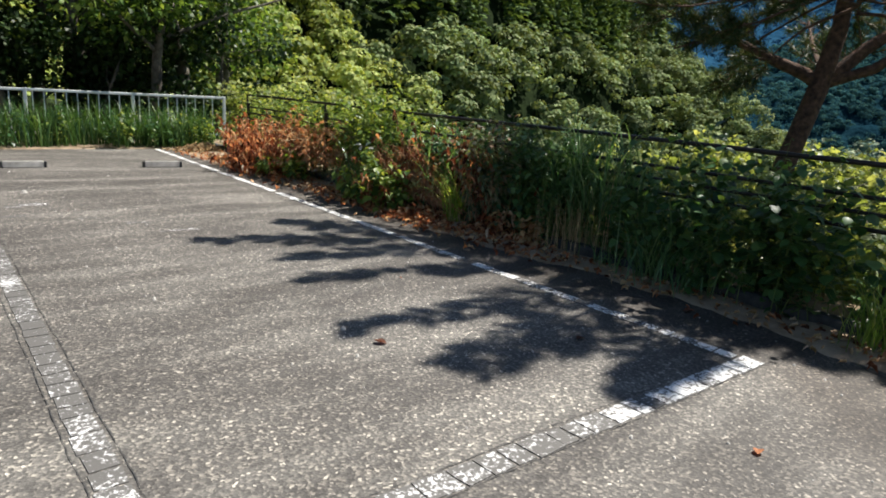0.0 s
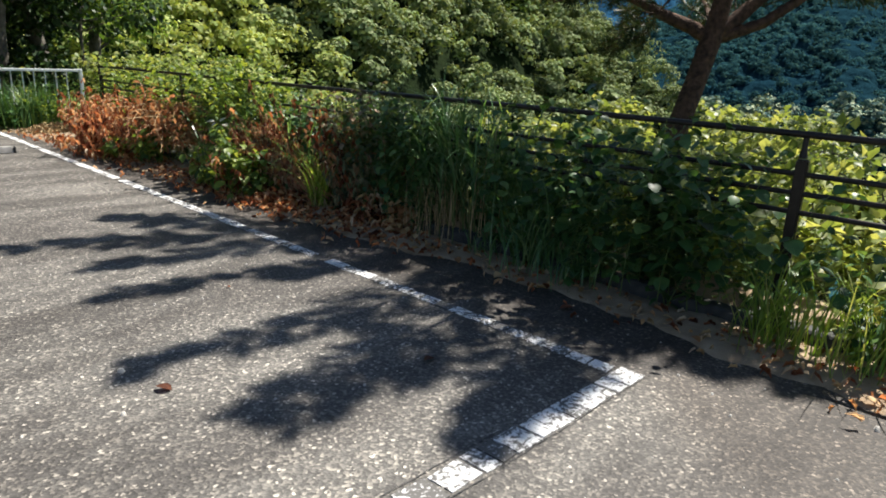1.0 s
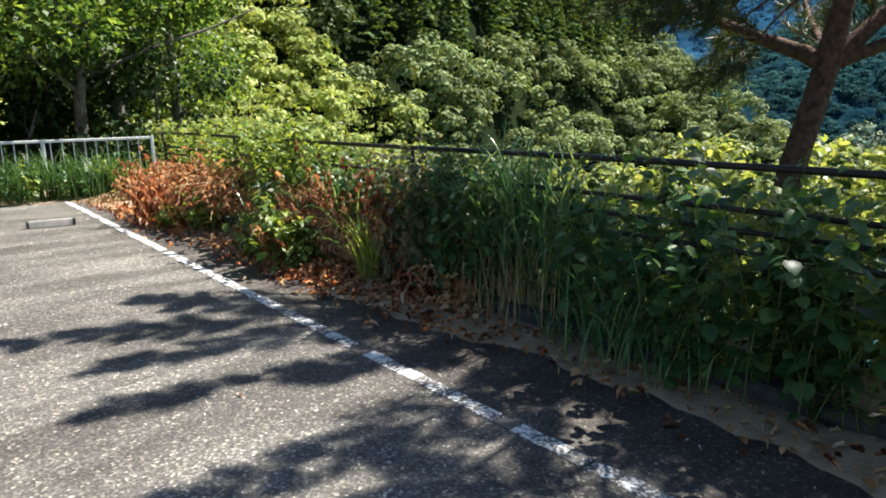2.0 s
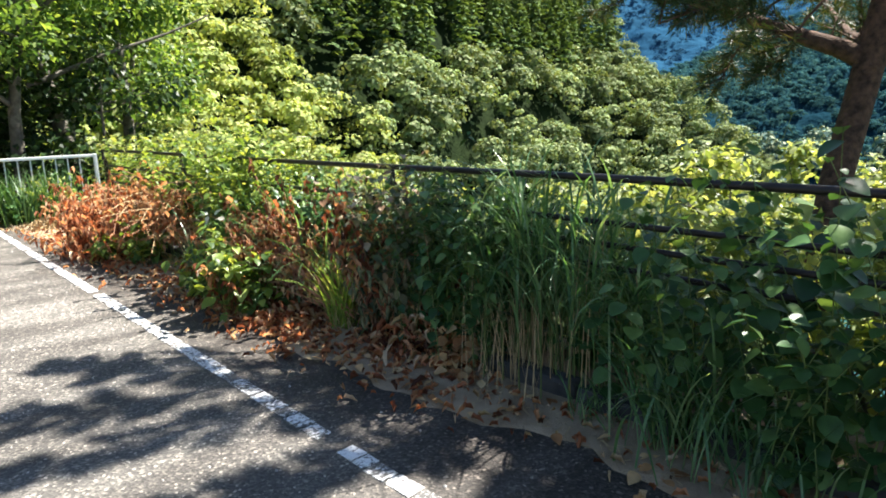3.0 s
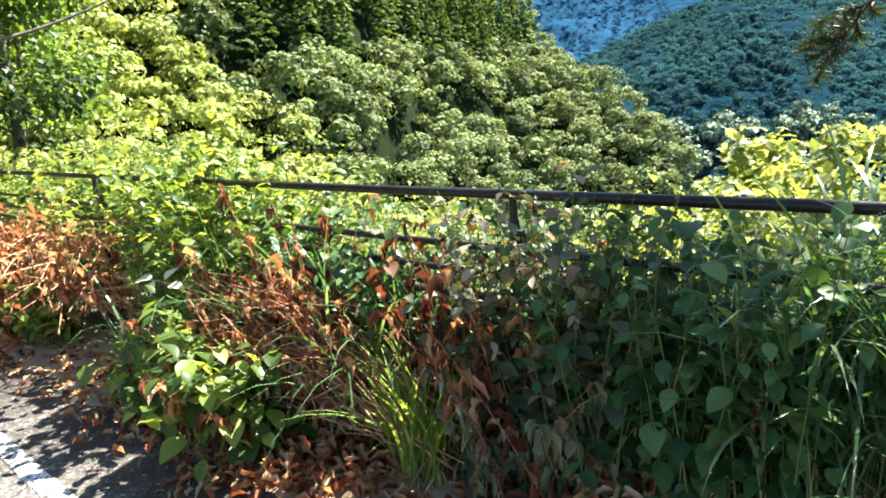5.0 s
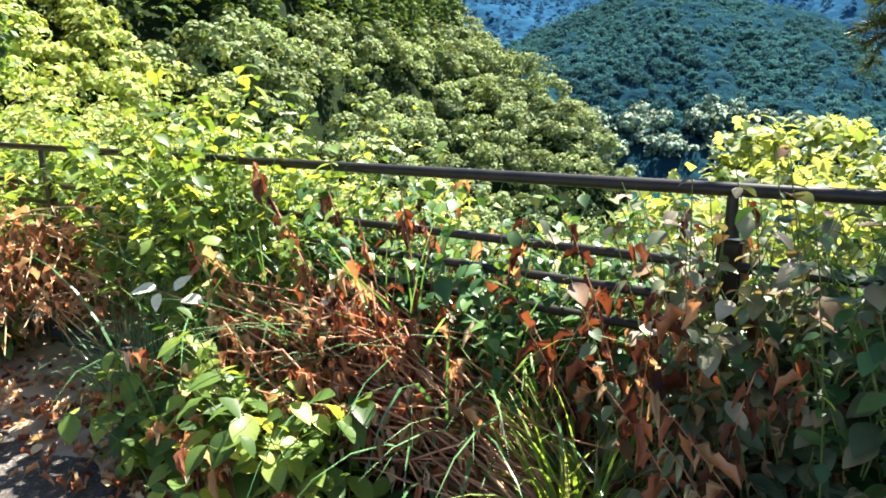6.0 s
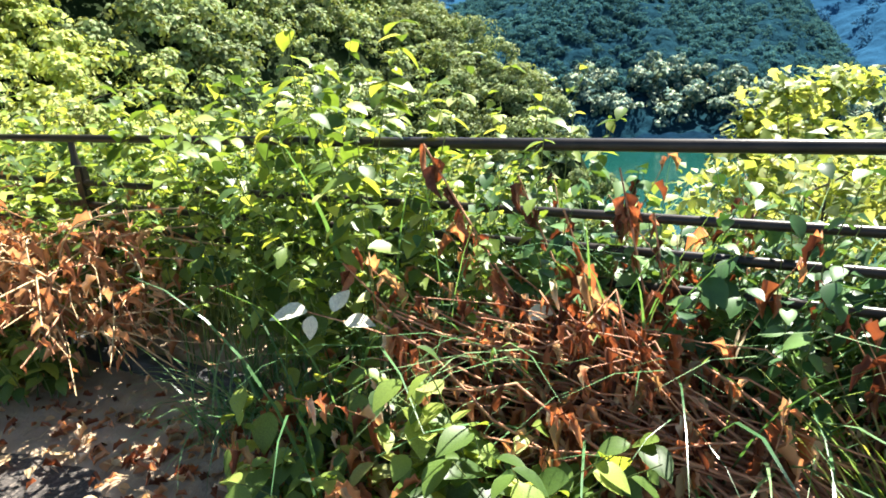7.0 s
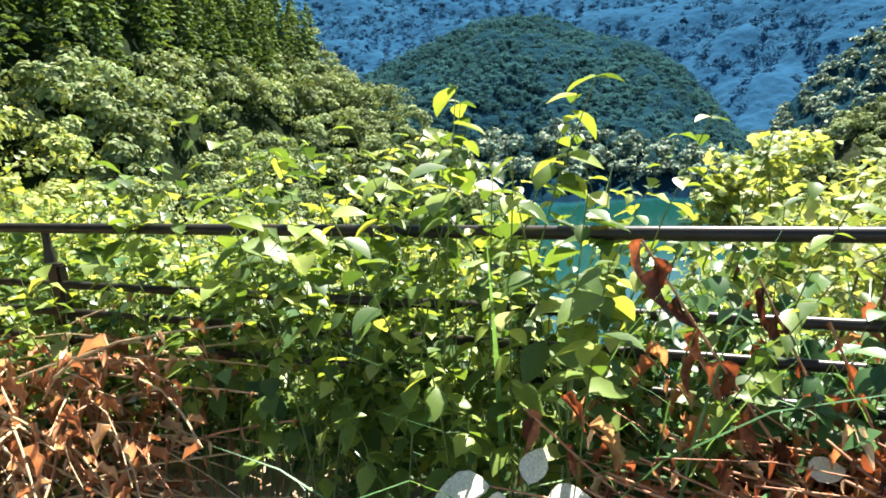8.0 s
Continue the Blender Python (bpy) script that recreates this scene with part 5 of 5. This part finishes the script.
            for w in (1, 2, 3, 4, 4):
                tufts_p.append(q[w])
                tufts_d.append(q[-1] - q[-2])
        part("twig_growth", np_mesh("twig_growth", *joined(twigs), M_BARK, True), t, kind="stuff")
    tp, td = np.array(tufts_p), np.array(tufts_d)
    td /= np.linalg.norm(td, axis=1, keepdims=True)
    per = 24
    n = len(tp) * per
    P = np.repeat(tp, per, 0) + 0.05 * np.repeat(td, per, 0) * RNG.uniform(-1.5, 1, (n, 1))
    D = np.repeat(td, per, 0) * 0.8 + unit(n) * 0.9
    rot = frames_of(D, unit(n))
    needle = ([(-.036, 0, 0), (.036, 0, 0), (.018, 1, -.05), (-.018, 1, -.05)], [(0, 1, 2, 3)])
    part("needles", np_mesh("needles", *spread_copies(needle[0], needle[1], rot, P, RNG.uniform(0.09, 0.14, n)), M_NEEDLE), t, "dark green needles, some browned", "stuff")


RNG = np.random.default_rng(24)
pine()


def broad_tree(name, x, y, height, trunk_r, crown_r, count, leaf, label, lean=(0, 0), low=0.35, mat=None, z=0.0, forks=7):
    t = thing(name, (x, y, z), label, "tree", "trees behind the white railing")
    tr, rr = limb((0, 0, -0.2), (lean[0], lean[1], 1.0), height * 0.75, trunk_r, 0.02, 0.06, 9)
    part("trunk", np_mesh("trunk", *tube(tr, rr, 10), M_BARK2, True), t)
    centres = []
    for k in range(forks):
        u = RNG.uniform(low, 0.95) * (len(tr) - 1)
        b = np.array([np.interp(u, np.arange(len(tr)), tr[:, c]) for c in range(3)])
        a = RNG.uniform(0, 6.28)
        p, pr = limb(b, (math.cos(a), math.sin(a), RNG.uniform(0.2, 0.9)), crown_r * RNG.uniform(0.7, 1.1), trunk_r * 0.35, 0.02, 0.15, 7)
        part("branch", np_mesh("branch", *tube(p, pr, 6), M_BARK2, True), t)
        centres += [p[3], p[5], p[6]]
    centres += [tr[-1], tr[-2]]
    c = np.array(centres)
    idx = RNG.integers(0, len(c), count)
    off = unit(count) * (crown_r * 0.42 * RNG.uniform(0.15, 1, count) ** 0.5)[:, None] * np.array([1, 1, 0.6])
    pos = c[idx] + off
    out = off / crown_r + 0.5 * unit(count) + np.array([0, 0, -0.25])
    rot = frames_of(out, np.array([0, 0, 1.0]) + 0.5 * unit(count))
    part("crown", np_mesh("crown", *spread_copies(KITE[0], KITE[1], rot, pos, 1.1 * leaf * RNG.uniform(0.6, 1.3, count)), mat or M_TREELEAF), t, kind="stuff")
    return t


def left_trees():
    t = broad_tree("roadside_tree", 1.0, 16.3, 7.5, 0.16, 2.6, 3800, 0.15, "grey-barked broadleaf tree leaning over the white railing", (0.10, 0.03), 0.3)
    p, r = limb((0.45, 0.3, 2.45), (0.9, 0.1, 0.42), 4.5, 0.06, 0.005, 0.04, 9)
    part("branch", np_mesh("branch", *tube(p, r, 7), M_BARK2, True), t)
    for x, y, h, cr, n in ((2.6, 18.2, 13, 4.2, 4200), (-0.5, 18.6, 14, 4.4, 4200), (-4, 18.2, 14, 4.4, 4200), (-7.5, 18.6, 14, 4.4, 4200), (-11.5, 20, 14, 4.4, 4200), (0.5, 23.5, 14, 4.5, 4200), (5.2, 22.5, 12, 4.0, 4200), (-2.2, 17.2, 8, 3.2, 4200), (-5.5, 17.0, 9, 3.4, 4200), (-9, 17.5, 9, 3.6, 4200), (-1.0, 20.5, 10, 3.6, 4000), (-5.0, 21.5, 11, 3.8, 4000), (-9.5, 22, 11, 4, 4000), (-13, 19, 11, 4, 3600), (3.2, 21.5, 8.5, 3.0, 4000), (6.2, 26, 8, 3.2, 3600), (-3, 26, 13, 4.5, 3600), (-9, 28, 13, 4.5, 3600), (2, 29, 12, 4.2, 3600)):
        # Left of x = 2 the leaves take the colour darkened as canopy shade.
        broad_tree("woodland_tree", x, y, h, 0.2, cr, n, 0.19, "leafy woodland tree with dark shade beneath", (RNG.normal(0, .05), 0), 0.3, M_WOODLAND_SHADE if x < 2 else M_TREELEAF, 0.0 if x < 3 else -1.0, 9)
    for i in range(16):
        x, y = -13 + i * 1.05 + RNG.uniform(-.3, .3), 16.6 + (i % 3) * 1.4
        broad_tree("understory_tree", x, y, RNG.uniform(3.2, 4.5), 0.06, 1.7, 2200, 0.16, "low understory tree at the wood's edge, shade in its leaf colour", (RNG.normal(0, .1), 0), 0.12, M_WOODLAND_SHADE, 0.0, 8)


RNG = np.random.default_rng(25)
left_trees()


RNG = np.random.default_rng(26)


# bushes on the bank below the railing
def bank_bush(x, y, top, r, count, mat, leaf=0.11, form=BROAD):
    z = float(bank(x, y)) - 0.1
    t = thing("bank_bush", (x, y, z), "bush with backlit yellow-green leaves on the bank", "bush", "bushes below the railing")
    sp, pos = [], []
    h = max(top - z, 0.8)
    for k in range(9):
        p, rr = limb((RNG.normal(0, .1), RNG.normal(0, .1), 0), (RNG.normal(0, r / h), RNG.normal(0, r / h), 1), h * RNG.uniform(0.8, 0.98), 0.022, 0.02, 0.1, 8)
        sp.append(tube(p, rr, 5))
        for q in range(4):
            b = p[RNG.integers(3, 8)]
            a = RNG.uniform(0, 6.28)
            p2, r2 = limb(b, (math.cos(a), math.sin(a), 0.5), r * RNG.uniform(0.4, 0.8), 0.008, 0.01, 0.12, 6)
            sp.append(tube(p2, r2, 4))
            pos += [p2[2], p2[3], p2[4], p2[5], p2[5]]
        pos += [p[5], p[6], p[7], p[7]]
    part("stem_growth", np_mesh("stem_growth", *joined(sp), M_BARK2, True), t, kind="stuff")
    c = np.array(pos)
    c = c[c[:, 2] > h * 0.3]
    P = c[RNG.integers(0, len(c), count)] + RNG.normal(0, 0.11, (count, 3))
    P[:, 2] = np.minimum(P[:, 2], h + 0.05)
    out = unit(count) + np.array([0, 0, 0.1])
    rot = frames_of(out, np.array([0, 0, 1.0]) + 0.5 * unit(count))
    part("foliage", np_mesh("foliage", *spread_copies(form[0], form[1], rot, P, leaf * RNG.uniform(0.6, 1.3, count)), mat, True), t, kind="stuff")


for x, y, top, r, n in ((8.7, 4.75, 1.1, 0.5, 1900), (10.2, 3.8, 0.85, 0.8, 2200), (4.6, 4.75, 0.75, 0.7, 1500), (6.5, 4.4, 0.45, 0.8, 1300), (3.6, 3.6, 0.75, 0.8, 1300), (5.3, 3.2, 0.95, 0.9, 1400), (3.2, 5.3, 0.55, 0.6, 900), (3.0, 2.3, 0.75, 0.8, 1300), (2.8, 1.1, 0.85, 0.8, 1300), (5.8, 1.0, 1.05, 1.1, 1600), (4.2, 0.2, 1.05, 1.0, 1500), (2.9, -0.6, 0.9, 0.8, 1300), (2.0, -0.9, 0.55, 0.6, 900), (2.1, 0.3, 0.6, 0.6, 900), (2.0, -2.0, 0.6, 0.6, 900), (5.2, -1.2, 1.1, 1.2, 1500), (3.4, -2.2, 1.0, 1.0, 1300), (8.2, 2.2, 0.8, 1.3, 1500),
                        (3.9, 7.3, 0.55, 0.9, 1400), (5.5, 8.3, 0.35, 1.1, 1500), (3.4, 8.9, 0.75, 0.9, 1400), (5.2, 10.4, 0.45, 1.2, 1500), (3.4, 11.2, 0.9, 1.0, 1400), (7.5, 10.0, -0.3, 1.4, 1500), (4.8, 13.0, 0.8, 1.3, 1500), (7.2, 13.5, 0.3, 1.5, 1500), (3.2, 14.5, 1.3, 1.2, 1500), (5.5, 17.0, 1.6, 1.6, 1600), (9.5, 15.5, 0.0, 1.8, 1600)):
    bank_bush(x, y, top, r, n, M_LIME, leaf=0.17 if x > 8.5 and y < 6 else 0.11, form=LOBED if x > 8.5 and y < 6 else BROAD if x < 3.3 else SIMPLE)


# ---- litter ----
def litter():
    n = 2000
    y = np.concatenate([RNG.uniform(-2, 12.4, n // 2), RNG.normal(5, 1.3, n - n // 2)])
    e = edge_x(y)
    x = e + RNG.normal(0.2, 0.2, n)
    k = x < 1.2
    x, y = x[k], y[k]
    n = len(x)
    pos = np.stack([x, y, np.full(n, 0.035)], 1)
    rot = frames_of(unit(n) * [1, 1, .25], np.array([0, 0, 1.0]) + 0.5 * unit(n))
    tagged(new("leaf_litter", np_mesh("leaf_litter", *spread_copies(DEAD[0], DEAD[1], rot, pos, RNG.uniform(0.03, 0.075, n)), M_BROWN, True)), "scattered dry brown leaves on the soil", "leaf litter", kind="stuff")
    n = 260
    y = np.concatenate([RNG.normal(5, 1.5, n // 2), RNG.uniform(-1.5, 9, n - n // 2)])
    x = edge_x(y) + RNG.uniform(-0.12, 0.4, n)
    pos = np.stack([x, y, np.full(n, 0.04)], 1)
    rot = frames_of(unit(n) * [1, 1, .15], np.array([0, 0, 1.0]) + 0.35 * unit(n))
    tagged(new("golden_leaf_litter", np_mesh("golden_leaf_litter", *spread_copies(OVATE[0], OVATE[1], rot, pos, RNG.uniform(0.04, 0.085, n)), M_GOLD, True)), "flat golden-brown fallen leaves on soil and asphalt", "leaf litter", kind="stuff")
    n = 1600
    y = RNG.uniform(-2, 12.4, n)
    x = edge_x(y) + RNG.uniform(-0.02, 0.5, n)
    pos = np.stack([x, y, np.full(n, 0.032)], 1)
    rot = frames_of(unit(n) * [1, 1, .1], np.tile([0, 0, 1.0], (n, 1)))
    straw = ([(-.03, 0, 0), (.03, 0, 0), (.03, 1, .02), (-.03, 1, .02)], [(0, 1, 2, 3)])
    tagged(new("straw_litter", np_mesh("straw_litter", *spread_copies(straw[0], straw[1], rot, pos, RNG.uniform(0.03, 0.11, n)), M_STRAW)), "dry straw scattered over the soil", "straw", kind="stuff")


litter()


def fallen_leaf(x, y, s, turn, colour, label):
    me = single_leaf(leaf_form(0.34, 0.3, -0.06), colour, "fallen" + colour.name)
    ob = new("fallen_leaf", me)
    ob.matrix_basis = Matrix.LocRotScale((x, y, 0.006), Euler((0.05, 0.1, turn)), (s, s, s))
    tagged(ob, label, "leaf", "fallen leaves")


for x, y, s, a in ((-1.81, 1.42, .085, .6), (-1.03, -.51, .07, 2), (-.62, .87, .08, 1.6), (.54, .87, .09, 4), (.54, 4.91, .06, 1), (-.9, 2.57, .03, 0)):
    fallen_leaf(x, y, s, a, M_BROWN_O, "curled orange-brown leaf lying on asphalt")


def pebbles():
    n = 420
    x, y = RNG.uniform(-5, 0.6, n), RNG.uniform(-1.5, 11, n)
    c = np.array([(-1, -1, -1), (1, -1, -1), (1, 1, -1), (-1, 1, -1), (-.6, -.6, 1), (.6, -.6, 1), (.6, .6, 1), (-.6, .6, 1)]) * [1, .8, .6]
    f = [(0, 1, 5, 4), (1, 2, 6, 5), (2, 3, 7, 6), (3, 0, 4, 7), (4, 5, 6, 7)]
    s = RNG.uniform(0.003, 0.008, n)
    s[:14] = RNG.uniform(0.01, 0.016, 14)
    x[0], y[0], s[0] = -1.91, 1.77, 0.016
    x[1], y[1], s[1] = -2.93, 7.68, 0.03
    rot = frames_of(unit(n) * [1, 1, .05], np.tile([0, 0, 1.0], (n, 1)))
    tagged(new("pale_pebbles", np_mesh("pale_pebbles", *spread_copies(c, f, rot, np.stack([x, y, s * .6], 1), s), M_STOP)), "small pale pebbles scattered on the asphalt", "pebbles", kind="stuff")


pebbles()
